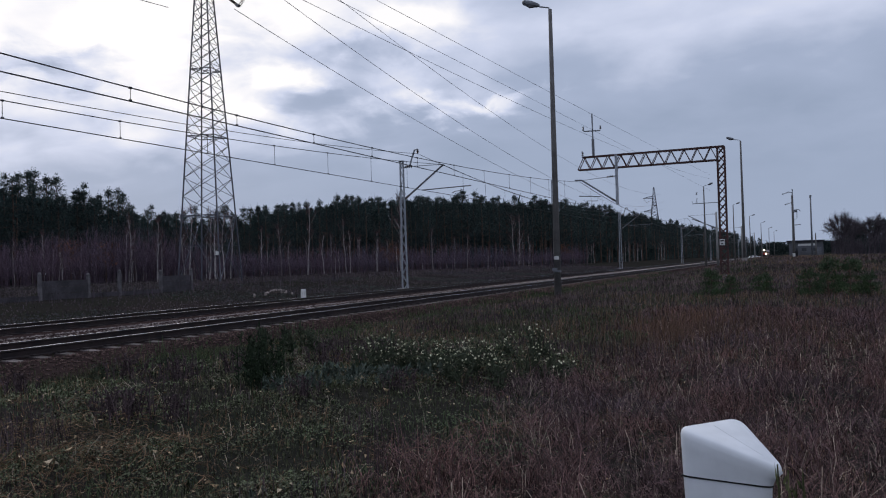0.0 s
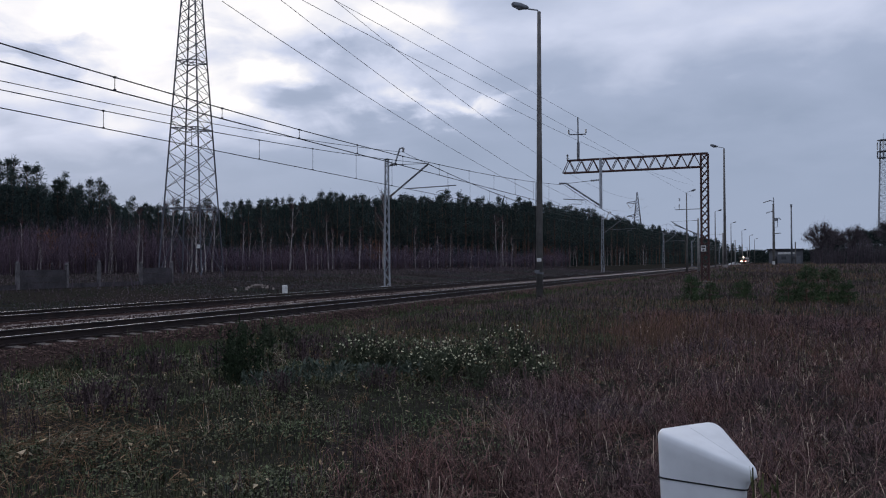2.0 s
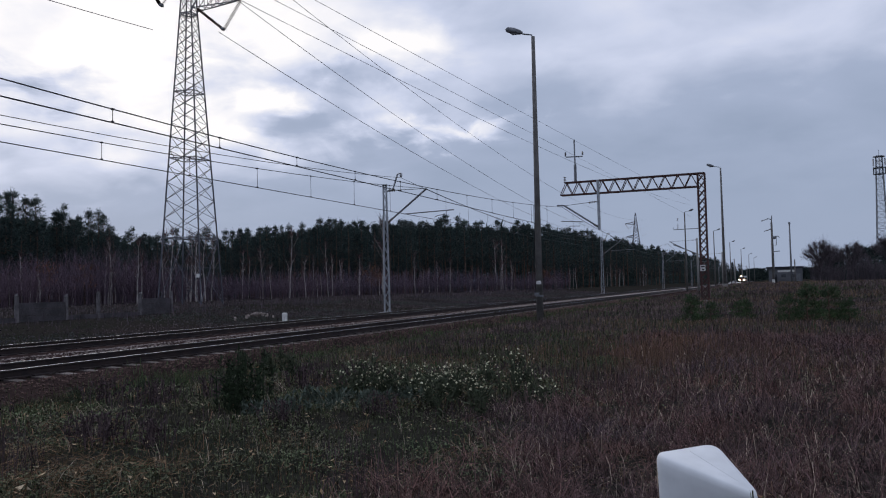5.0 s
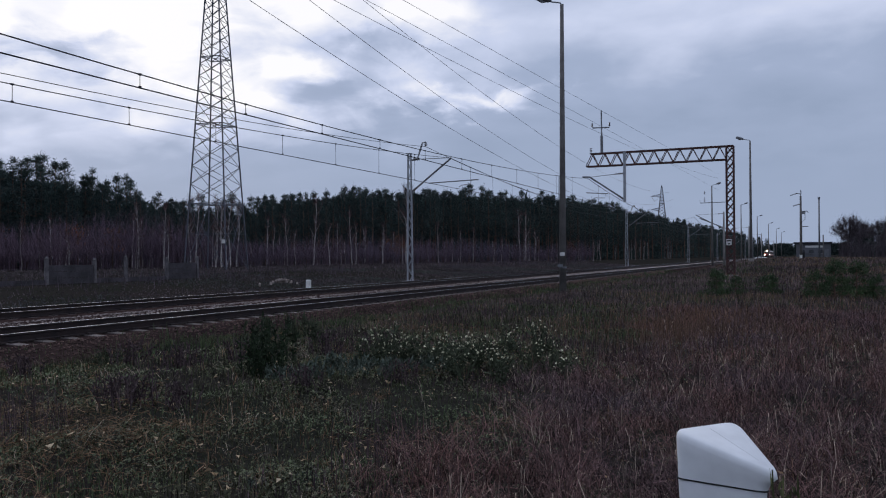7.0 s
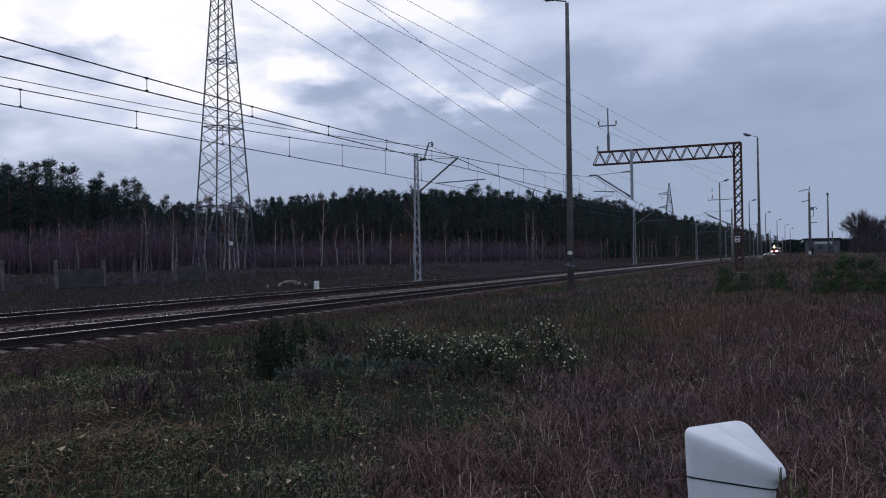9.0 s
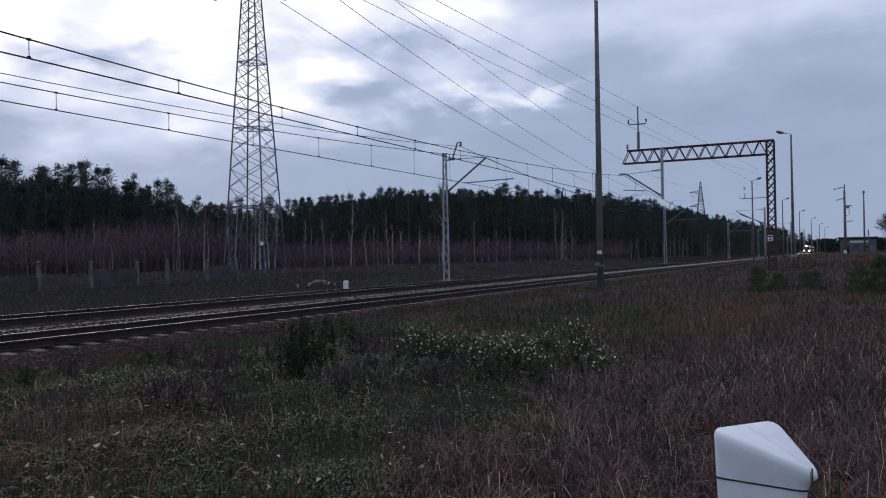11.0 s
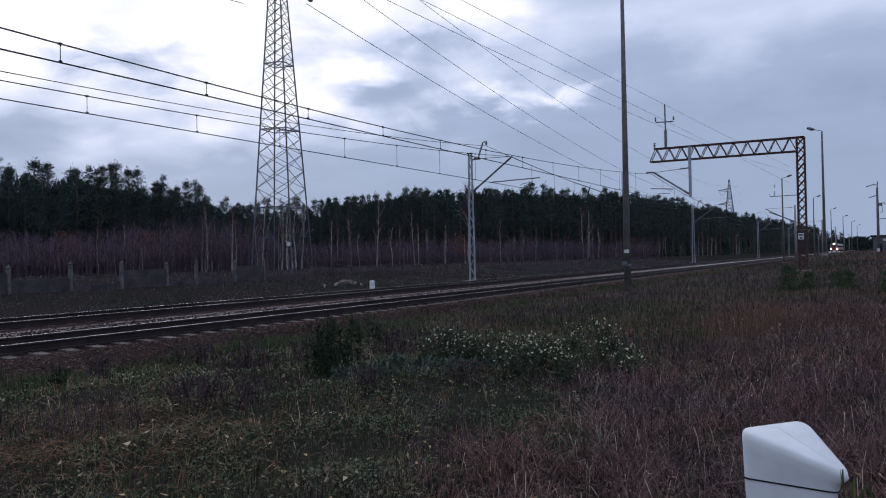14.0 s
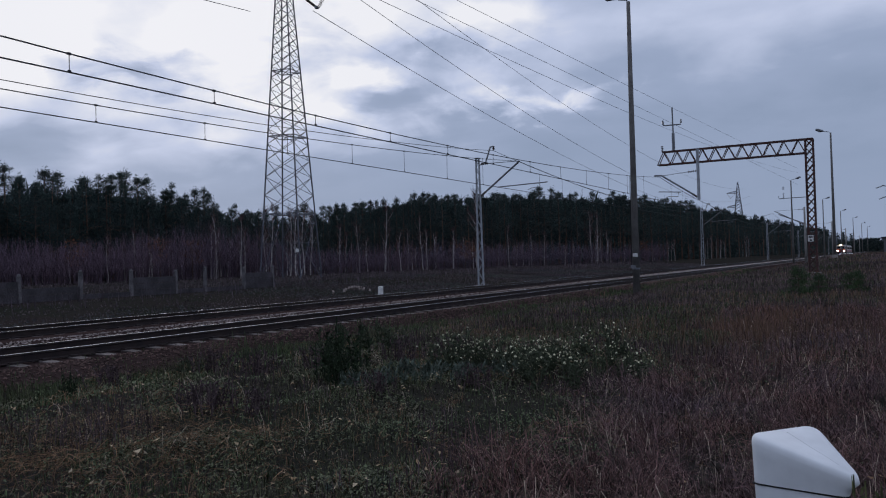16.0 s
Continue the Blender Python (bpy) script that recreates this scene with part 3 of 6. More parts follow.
# ---------------- pylons ----------------
def make_pylon(at, rz, bold=1.0, reach=1.0, wide=1.0, arms=((31.4, 5.9, 1), (34.6, 5.2, -1), (37.8, 4.4, 1))):
    t = thing("power_pylon", at, "grey steel lattice high-voltage pylon standing among trees", "pylon", "power pylons", rz=rz)
    H = 41.0

    def half(z):
        return wide * ((2.41 - 0.0563 * z) if z < 31 else max(0.665 - 0.055 * (z - 31), 0.12))

    def corners(z):
        h = half(z)
        return [(-h, -h, z), (h, -h, z), (h, h, z), (-h, h, z)]

    for sx, sy in ((-1, -1), (1, -1), (1, 1), (-1, 1)):
        part("leg", Solid().tube([(sx * half(z), sy * half(z), z) for z in (0, 10, 20, 31, H)], [v * bold for v in (0.065, 0.085, 0.085, 0.08, 0.06)], 4), PYLON_STEEL, t)
    low, high = Solid(), Solid()
    lattice(low, corners, [0, 7.0], 0.05 * bold)
    for j in range(4):                      # short struts inside the big crosses
        a, b, c, d = (Vector(v) for v in (corners(0)[j], corners(0)[(j + 1) % 4], corners(7.0)[j], corners(7.0)[(j + 1) % 4]))
        low.bar(a.lerp(c, 0.55), a.lerp(d, 0.55), 0.035 * bold)
        low.bar(b.lerp(d, 0.55), b.lerp(c, 0.55), 0.035 * bold)
    zs = [7.0]
    while zs[-1] < 31:
        zs.append(min(31, zs[-1] + max(1.1, half(zs[-1]) * 1.02)))
    lattice(high, corners, zs, 0.052 * bold, True, False)
    for z in (7.0, 15.4, 22.5, 31):
        c = corners(z)
        for j in range(4):
            high.bar(c[j], c[(j + 1) % 4], 0.085)
        high.bar(c[0], c[2], 0.06)
        high.bar(c[1], c[3], 0.06)
    lattice(high, corners, [31, 32.6, 34.4, 36.2, 38.4, H], 0.05 * bold)
    tagged(part("base_bracing", low, PYLON_STEEL, t), kind="stuff")
    tagged(part("body_bracing", high, PYLON_STEEL, t), kind="stuff")
    for z, span, side in arms:
        for s, length in ((side, span * reach),):
            arm = Solid()
            h = half(z)
            tip = Vector((s * length, 0, z + 0.55))
            for sy in (-1, 1):
                arm.bar((s * h, sy * h, z), tip, 0.09 * bold)
                arm.bar((s * h, sy * h, z + 1.5), tip, 0.09 * bold)
                n = 6
                for i in range(n):
                    a0, a1 = i / n, (i + 1) / n
                    lo0 = Vector((s * h, sy * h, z)).lerp(tip, a0)
                    up1 = Vector((s * h, sy * h, z + 1.5)).lerp(tip, a1)
                    up0 = Vector((s * h, sy * h, z + 1.5)).lerp(tip, a0)
                    arm.bar(lo0, up1, 0.045)
                    arm.bar(lo0, up0, 0.045)
                    arm.bar(lo0, Vector((s * h, -sy * h, z)).lerp(tip, a1), 0.045)
            arm_ = part("crossarm", arm, PYLON_STEEL, t)
            clamp = Vector((s * (length - 2.0), 0, z - 2.35))
            insulator(arm_, tip, clamp + Vector((s * 0.12, 0, 0)), 0.17, 24)
            insulator(arm_, tip + Vector((0, 0.25, 0)), clamp + Vector((s * 0.12, 0.25, 0)), 0.17, 24)
            insulator(arm_, (s * (h + 0.35), 0, z + 0.1), clamp, 0.17, 22)
            part("clamp", Solid().box(clamp, (0.3, 0.5, 0.22)), STEEL_GREY, arm_)
    return t


py1 = make_pylon((-56.36, 67.53, gz(-56.36, 67.53)), 11)
part("warning_plate", Solid().box((2.05, -2.3, 3.0), (0.34, 0.03, 0.38)), WHITE_PAINT, py1, "small white warning plate")
make_pylon((-70, 461, 0), 4, 2.6, 1.0, 1.8, ((27.0, 5.9, -1), (34.6, 5.9, -1)))


def conductor(x0, x1, p0, p1, p2, y_end, dampers=False):
    """A hanging wire: heights at three places along the line give its curve."""
    t = thing("power_line_wire", (0, 0, 0), "thin grey high-voltage conductor hanging between pylons", "power line", "power line wires")
    (y0, z0), (ya, za), (yb, zb) = p0, p1, p2
    pts = []
    for i in range(41):
        y = y0 + (y_end - y0) * (i / 40) ** 1.4
        z = z0 * (y - ya) * (y - yb) / ((y0 - ya) * (y0 - yb)) + za * (y - y0) * (y - yb) / ((ya - y0) * (ya - yb)) + zb * (y - y0) * (y - ya) / ((yb - y0) * (yb - ya))
        pts.append((x0 + (x1 - x0) * (y - y0) / (y_end - y0), y, z))
    part("conductor", Solid().tube(pts, 0.036, 5), CONDUCTOR, t)
    if dampers:
        d = Solid()
        for k in (0.012, 0.020):
            y = y0 + (y_end - y0) * k
            d.box((x0, y, z0 - 3.4 * k * 10), (0.12, 0.45, 0.12))
        part("damper", d, STEEL_GREY, t)
    return t


conductor(-52.9, -64, (68.1, 29.05), (107.7, 25.2), (461, 29), 461)
conductor(-53.5, -64, (68.1, 34.5), (158.3, 25.7), (461, 33), 461)
conductor(-54.5, -66, (68.1, 40.3), (144.8, 34.2), (461, 37), 461)
conductor(-54.5, -36, (66.0, 34.6), (159, 33.6), (420, 40), 420)
conductor(-59.0, -36, (66.0, 39.3), (127, 38.5), (420, 34), 420)
conductor(-54.5, -36, (67.4, 39.2), (147.6, 39.5), (420, 42), 420)
conductor(-60.5, -60.5, (-140, 33), (-40, 26), (66.7, 30.0), 66.7)


# ---------------- guide post near the camera ----------------
def make_guide_post():
    """A hollow plastic road marker post of rounded triangular section, with a slanting top and a seam below it."""
    a, b, c = Vector((-0.195, 1.487, 1.292)), Vector((-0.102, 1.597, 1.293)), Vector((-0.024, 1.440, 1.244))
    mid = (a + b + c) / 3
    t = thing("guide_post", (mid.x, mid.y, 0), "white plastic road guide post with a slanted top", "guide post")

    def outline(grow, nose=0.0, n=7):
        pts = []
        cor = [a, c + (mid - c).normalized() * nose, b]
        for i in range(3):
            p, q0, q1 = cor[i], cor[i - 1], cor[(i + 1) % 3]
            for k in range(n):
                s = k / (n - 1)
                u, v = p.lerp(q0, 0.17), p.lerp(q1, 0.17)
                w = u.lerp(p, s).lerp(p.lerp(v, s), s)
                w = w + (w - mid).normalized() * (grow + 0.009)
                pts.append(w - Vector((mid.x, mid.y, 0)))
        return pts

    def ring_mesh(levels):
        """levels: (outward growth, drop below the slanting top or fixed height, fixed, how far the nose draws back)."""
        s = Solid()
        n = len(outline(0))
        for grow, z, fixed, nose in levels:
            for p in outline(grow, nose):
                s.v.append((p.x, p.y, z if fixed else p.z + z))
        for i in range(len(levels) - 1):
            for j in range(n):
                k = (j + 1) % n
                s.f.append((i * n + j, i * n + k, (i + 1) * n + k, (i + 1) * n + j))
        s.f.append(tuple((len(levels) - 1) * n + j for j in range(n)))
        return s

    body = ring_mesh([(-0.030, 0.0, True, 0.022), (-0.012, 1.0, True, 0.022), (-0.002, 1.205, True, 0.022), (0.0, -0.030, False, 0.016), (0.001, -0.013, False, 0.0), (-0.001, -0.0055, False, 0.0),
                      (-0.0035, -0.0018, False, 0.0), (-0.008, 0.0, False, 0.0)])
    part("body", body, WHITE_PLASTIC, t, smooth=True)
    part("seam", ring_mesh([(-0.006, 1.2055, True, 0.022), (0.0012, 1.2060, True, 0.022), (0.0012, 1.2084, True, 0.022), (-0.006, 1.2088, True, 0.022)]), BLACK, t, "thin dark seam round the post")
    off = Vector((mid.x, mid.y, 0))
    part("mould_line", Solid().tube([a.lerp(b, 0.5).lerp(c, 0.06) - off, a.lerp(b, 0.5).lerp(c, 0.74) - off], 0.0007, 5), WHITE_PLASTIC, t, "faint moulded ridge along the top")


make_guide_post()


# ---------------- woods ----------------
RNG = np.random.default_rng(7)


def tufts(centres, n, spread, length, width, up=0.35):
    """Needle tufts: n thin triangles round each centre, mostly pointing outwards and up."""
    c = np.repeat(np.asarray(centres, float), n, axis=0)
    k = len(c)
    spread = np.asarray(spread, float)
    off = RNG.normal(size=(k, 3)) * (np.repeat(spread, n, axis=0) if spread.ndim > 1 else spread)
    d = RNG.normal(size=(k, 3)) * 0.75 + off / (np.linalg.norm(off, axis=1, keepdims=True) + 1e-6) * 0.7 + np.array([0, 0, up])
    d /= np.linalg.norm(d, axis=1, keepdims=True)
    side = np.cross(d, RNG.normal(size=(k, 3)))
    side /= np.linalg.norm(side, axis=1, keepdims=True) + 1e-6
    ln = (length * RNG.uniform(0.6, 1.3, (k, 1)))
    w = (width * RNG.uniform(0.6, 1.3, (k, 1)))
    p = c + off
    return np.stack([p - side * w / 2, p + side * w / 2, p + d * ln], 1)


def pine_points(h, bare, wide, whorls, per, size, seed):
    """A pine crown: whorls of branches with flat sprays of needles that turn up at their ends, an uneven outline and a leading shoot."""
    rng = np.random.default_rng(seed)
    cs, limbs, spreads = [], [], []
    lop = rng.uniform(0, 6.28)                      # the crown leans out to one side
    for i in range(whorls):
        s = (i + rng.uniform(-0.2, 0.2)) / (whorls - 1)
        z = h * (bare + (0.96 - bare) * np.clip(s, 0, 1))
        profile = (0.62 + 0.38 * math.sin(math.pi * min(1.0, 0.3 + s))) * (1 - 0.88 * max(0.0, s) ** 1.7) * rng.uniform(0.7, 1.12)
        a0 = rng.uniform(0, 6.28)
        n = int(rng.integers(4, 7))
        for k in range(n):
            a = a0 + 6.283 * k / n + rng.normal(0, 0.3)
            z = h * (bare + (0.96 - bare) * np.clip(s + rng.normal(0, 0.045), 0, 1))
            reach = wide * profile * rng.uniform(0.45, 1.1) * (1 + 0.22 * math.cos(a - lop)) + 0.25
            tip = np.array([math.cos(a) * reach, math.sin(a) * reach, z + reach * rng.uniform(0.10, 0.42)])
            limbs.append(((0, 0, z - 0.15), tuple(tip)))
            for q in (0.4, 0.7, 1.0):
                cs.append(tip * np.array([q, q, 0]) + np.array([0, 0, z + (tip[2] - z) * q ** 1.6]) + rng.normal(size=3) * 0.10)
                w = (0.46 - 0.24 * s) * (1.1 if q < 0.9 else 0.8)
                spreads.append((w, w, w * rng.uniform(0.35, 0.75)))
    for q in (0.90, 0.935, 0.965, 0.99):            # the leading shoot
        cs.append(np.array([0, 0, h * q]))
        spreads.append((0.16 + (0.99 - q), 0.16 + (0.99 - q), 0.20))
    return tufts(cs, per, np.array(spreads), size, size * 0.24, 0.55), limbs


def pine_trunk(h, r, limbs):
    s = Solid().tube([(0, 0, -0.3), (0.05, 0.03, h * 0.35), (-0.04, 0.05, h * 0.7), (0, 0, h * 0.98)], [r, r * 0.8, r * 0.5, 0.03], 6)
    for a, b in limbs[::2]:
        s.tube([a, b], [0.05, 0.015], 3, False)
    return s


def plant_copy(ob, m):
    """A copy of a plant at m, whatever the first one's size."""
    return copy_thing(ob, m @ Matrix.Diagonal((*[1 / v for v in ob.scale], 1)))


PINES, PINE_ARRAYS = [], []
for k, (bare, wide) in enumerate(((0.32, 3.1), (0.42, 2.6), (0.26, 2.9), (0.36, 3.3), (0.46, 2.9))):
    pts, limbs = pine_points(14.0, bare, wide, 9 + k % 3, 16, 0.35, 60 + k)
    t = thing("pine_tree", (-200 - 4 * k, 700, 0), "dark green pine tree at the edge of the wood", "tree", "pine trees at the wood's edge")
    part("trunk", pine_trunk(14.0, 0.17, limbs), PINE_BARK, t)
    cr = triangles("crown", pts, PINE_NEEDLE, "", "")
    cr.parent = t
    PINES.append(t)
    PINE_ARRAYS.append(pts.reshape(-1, 3))

# the wood's edge, and how high its tops stand by bearing
EDGE = np.array([(-112, -10), (-96, 25), (-86, 60), (-80, 95), (-70, 150), (-56, 213), (-42, 335), (-31, 520), (-24, 800)], float)
TOPS = np.array([(0.5, 0.75), (2, 1.1), (4, 1.7), (6.8, 2.4), (10, 3.3), (14.5, 4.3), (17, 4.65), (22, 4.95), (28.6, 5.05), (32, 4.8), (36, 4.4), (40, 3.95), (44, 4.55), (47, 5.4), (51, 6.15), (55, 6.55), (58, 6.3), (64, 5.9)])


def edge_x(y):
    return np.interp(y, EDGE[:, 1], EDGE[:, 0])


def edge_at(bearing, behind):
    """The place on the wood's edge at a bearing (degrees left of the track's line), some metres behind it."""
    ys = np.linspace(-9, 800, 1600)
    xs = edge_x(ys) - behind
    b = np.degrees(np.arctan2(-xs, ys))
    i = int(np.argmin(np.abs(b - bearing)))
    return float(xs[i]), float(ys[i])


def top_height(x, y):
    b = math.degrees(math.atan2(-x, y))
    return 1.6 + math.hypot(x, y) * math.tan(radians(float(np.interp(b, TOPS[:, 0], TOPS[:, 1])))) - gz(x, y)


placed = 0
for row in range(2):
    b = 62.0
    while b > 1.6:
        b -= 0.42 * RNG.uniform(0.6, 1.4) * (1.0 if b > 8 else 0.8)
        x, y = edge_at(b, 4 + 6 * row + RNG.uniform(-2.5, 2.5))
        even = b < 37
        h = top_height(x, y) * (RNG.uniform(0.80 if even else 0.66, 1.02) if row == 0 else RNG.uniform(0.86 if even else 0.70, 1.06 if even else 1.12))
        s = h / 14.0
        wide = s * RNG.uniform(0.78, 1.15)
        m = Matrix.LocRotScale((x, y, gz(x, y) - 0.1), Euler((0, 0, RNG.uniform(0, 6.28))), (wide, wide, s))
        if placed < 5:
            PINES[placed].matrix_basis = m
        else:
            plant_copy(PINES[int(RNG.integers(5))], m)
        placed += 1


def deep_wood():
    """The trees behind the edge, that nobody could count."""
    out, stems = [], Solid()
    for row in range(2, 7):
        b = 63.0
        while b > 1.2:
            b -= (0.62 if b > 16 else 0.30) * RNG.uniform(0.6, 1.4)
            x, y = edge_at(b, 5 + 6 * row + RNG.uniform(-3, 3))
            s = top_height(x, y) * (RNG.uniform(0.74, 0.93) if b < 37 else RNG.uniform(0.66, 0.90)) / 14.0
            p = PINE_ARRAYS[int(RNG.integers(5))].reshape(-1, 3, 3)[int(RNG.integers(9))::9].copy()
            mid = p.mean(axis=1, keepdims=True)
            p = (mid + (p - mid) * 3.2).reshape(-1, 3)
            if row > 3:                       # low-branched trees close the wood
                p[:, 2] = 14 - (14 - p[:, 2]) * 1.75
                p[:, :2] *= 1.35
            a = RNG.uniform(0, 6.28)
            c, sn = math.cos(a), math.sin(a)
            q = np.stack([(p[:, 0] * c - p[:, 1] * sn) * s + x, (p[:, 0] * sn + p[:, 1] * c) * s + y, p[:, 2] * s + gz(x, y)], 1)
            out.append(q)
            if row < 5:
                stems.tube([(x, y, -0.2), (x, y, 10 * s)], [0.15, 0.09], 4, False)
    b = 17.0
    while b > 1.0:                            # low undergrowth under the far edge
        b -= 0.13 * RNG.uniform(0.6, 1.4)
        x, y = edge_at(b, RNG.uniform(6, 22))
        s = RNG.uniform(0.28, 0.45)
        p = PINE_ARRAYS[int(RNG.integers(5))].reshape(-1, 3, 3)[::8].copy()
        mid = p.mean(axis=1, keepdims=True)
        p = (mid + (p - mid) * 3.8).reshape(-1, 3)
        p[:, 2] = 14 - (14 - p[:, 2]) * 1.7
        out.append(np.stack([p[:, 0] * s * 2.4 + x, p[:, 1] * s * 2.4 + y, p[:, 2] * s + gz(x, y)], 1))
    triangles("pine_wood", np.concatenate(out), PINE_NEEDLE, "dense dark pine wood behind the edge trees", "woods")
    tagged(part("pine_trunks", stems, PINE_BARK), "brown pine trunks standing inside the wood", "woods", kind="stuff")


deep_wood()


def thin_stems(n, place, hmin, hmax, twigs, r=0.028):
    """Many slender stems with rising twigs, as loose triangles."""
    tris = []
    for _ in range(n):
        x, y, k = place()
        z = gz(x, y) - 0.1
        h = RNG.uniform(hmin, hmax) * k
        lean = RNG.normal(size=2) * 0.05 * h
        top = np.array([x + lean[0], y + lean[1], z + h])
        base = np.array([x, y, z])
        a = RNG.uniform(0, 6.28)
        d = np.array([math.cos(a), math.sin(a), 0]) * r
        e = np.array([-d[1], d[0], 0])
        tris += [[base - d, base + d, top], [base - e, base + e, top]]
        s = RNG.uniform(0.25, 0.97, twigs)
        ang = RNG.uniform(0, 6.28, twigs)
        ln = (1.05 - s) * h * 0.38 + 0.35
        for i in range(twigs):
            p = base + (top - base) * s[i]
            o = np.array([math.cos(ang[i]) * 0.5, math.sin(ang[i]) * 0.5, 0.85]) * ln[i]
            w = np.array([-math.sin(ang[i]), math.cos(ang[i]), 0]) * 0.013
            tris.append([p - w, p + w, p + o])
    return np.array(tris)


def thicket_place():
    b = RNG.uniform(13.5, 63)
    x, y = edge_at(b, RNG.uniform(-13, 2))
    return x + RNG.uniform(-1, 1), y + RNG.uniform(-1.5, 1.5), (0.75 + 0.35 * float(noise.noise((x * 0.06, y * 0.06, 0)) + 0.5)) * (1.0 if b < 40 else 1.1)


triangles("birch_thicket", thin_stems(5200, thicket_place, 2.6, 5.6, 20, 0.016), THICKET, "dense leafless thicket of reddish young birches", "thicket")


def birch(h, r, crook, seed):
    """A leafless birch: white crooked trunk, rising limbs, fine twigs."""
    rng = random.Random(seed)
    pts, x, y = [], 0.0, 0.0
    for i in range(7):
        pts.append((x, y, h * i / 6 - (0.3 if i == 0 else 0)))
        x += rng.uniform(-crook, crook)
        y += rng.uniform(-crook, crook)
    s = Solid().tube(pts, [r * (1 - 0.87 * i / 6) for i in range(7)], 6)
    tips = []
    for i in range(11):
        q = rng.uniform(0.38, 0.95)
        k = int(q * 6)
        p = Vector(pts[k]).lerp(Vector(pts[min(k + 1, 6)]), q * 6 - k)
        a, ln = rng.uniform(0, 6.28), h * rng.uniform(0.10, 0.26) * (1.25 - q)
        e = p + Vector((math.cos(a) * ln * 0.7, math.sin(a) * ln * 0.7, ln * 1.1))
        s.tube([p, p.lerp(e, 0.5) + Vector((0, 0, -0.06 * ln)), e], [r * 0.3, r * 0.2, 0.01], 4, False)
        tips += [(p.lerp(e, f)) for f in (0.5, 0.75, 1.0)]
    tips.append(Vector(pts[-1]))
    tw = []
    for p in tips:
        for _ in range(14):
            o = Vector((rng.gauss(0, 0.5), rng.gauss(0, 0.5), abs(rng.gauss(0.5, 0.4)))) * h * 0.10
            w = Vector((rng.gauss(0, 1), rng.gauss(0, 1), 0)).normalized() * 0.012
            tw.append([tuple(p - w), tuple(p + w), tuple(p + o)])
    return s, np.array(tw)


BIRCHES = []
for k in range(5):
    s, tw = birch(8.5, 0.105, 0.16 + 0.05 * (k == 0), 30 + k)
    t = thing("birch_tree", (-200 - 4 * k, 720, 0), "slender leafless birch with white bark before the wood", "tree", "birches before the wood")
    part("trunk", s, BIRCH_BARK, t)
    c = triangles("crown", tw, BIRCH_TWIG, "", "")
    c.parent = t
    BIRCHES.append(t)
spots = [(26.6, -16, 1.45), (30.5, -13, 0.95), (30.2, -12, 0.8), (43.4, -15, 0.9), (45.1, -10, 0.9), (39.2, -13, 1.0), (39.5, -13.5, 1.1), (38.9, -13, 0.9), (38.6, -12, 1.05),
         (39.9, -12, 1.15), (41.6, -11, 1.0), (41.2, -14, 1.05), (18.5, -8, 1.5), (18.2, -8, 1.3), (24.3, -11, 0.9), (33.2, -12, 1.15), (35.0, -10, 0.9)]
for i in range(110):
    spots.append((RNG.uniform(7, 62), RNG.uniform(-14, 1), RNG.uniform(0.32, 0.85)))
for i, (b, behind, s) in enumerate(spots):
    x, y = edge_at(b, behind)
    m = Matrix.LocRotScale((x, y, gz(x, y) - 0.05), Euler((0, 0, RNG.uniform(0, 6.28))), (s, s, s * RNG.uniform(0.9, 1.1)))
    if i < 5:
        BIRCHES[i].matrix_basis = m
    else:
        plant_copy(BIRCHES[int(RNG.integers(5))], m)

# young oaks that keep their rusty leaves
OAK = mat("rusty_oak_leaves", (0.23, 0.10, 0.055), 0.85, scale=0.4, var=0.4, island=0.5, bump=0, spec=0.15)


def young_oak(b, behind, h):
    x, y = edge_at(b, behind)
    t = thing("young_oak", (x, y, gz(x, y)), "young oak keeping rusty brown leaves at the wood's edge", "tree", "young oaks")
    cs, s = [], Solid().tube([(0, 0, -0.2), (0, 0, h * 0.9)], [0.07, 0.02], 5)
    for i in range(16):
        a, q = RNG.uniform(0, 6.28), RNG.uniform(0.45, 1.0)
        r = h * 0.28 * RNG.uniform(0.3, 1.0)
        tip = (math.cos(a) * r, math.sin(a) * r, h * q)
        s.tube([(0, 0, h * q * 0.8), tip], [0.025, 0.01], 3, False)
        cs.append(tip)
    part("trunk", s, PINE_BARK, t)
    c = triangles("crown", tufts(cs, 16, (0.32, 0.32, 0.22), 0.22, 0.15, 0.0), OAK, "", "")
    c.parent = t


for b, behind, h in ((27.4, -11, 5.2), (27.0, -10, 4.2), (14.9, -6, 5.5), (48.6, -9, 5.0), (46.6, -10, 4.6), (53.5, -9, 4.8)):
    young_oak(b, behind, h)

# woods on the other side and at the end of the line
BARE_TWIG = mat("bare_branches", (0.115, 0.098, 0.112), 0.9, scale=0.2, var=0.3, island=0.4, bump=0, spec=0.1)


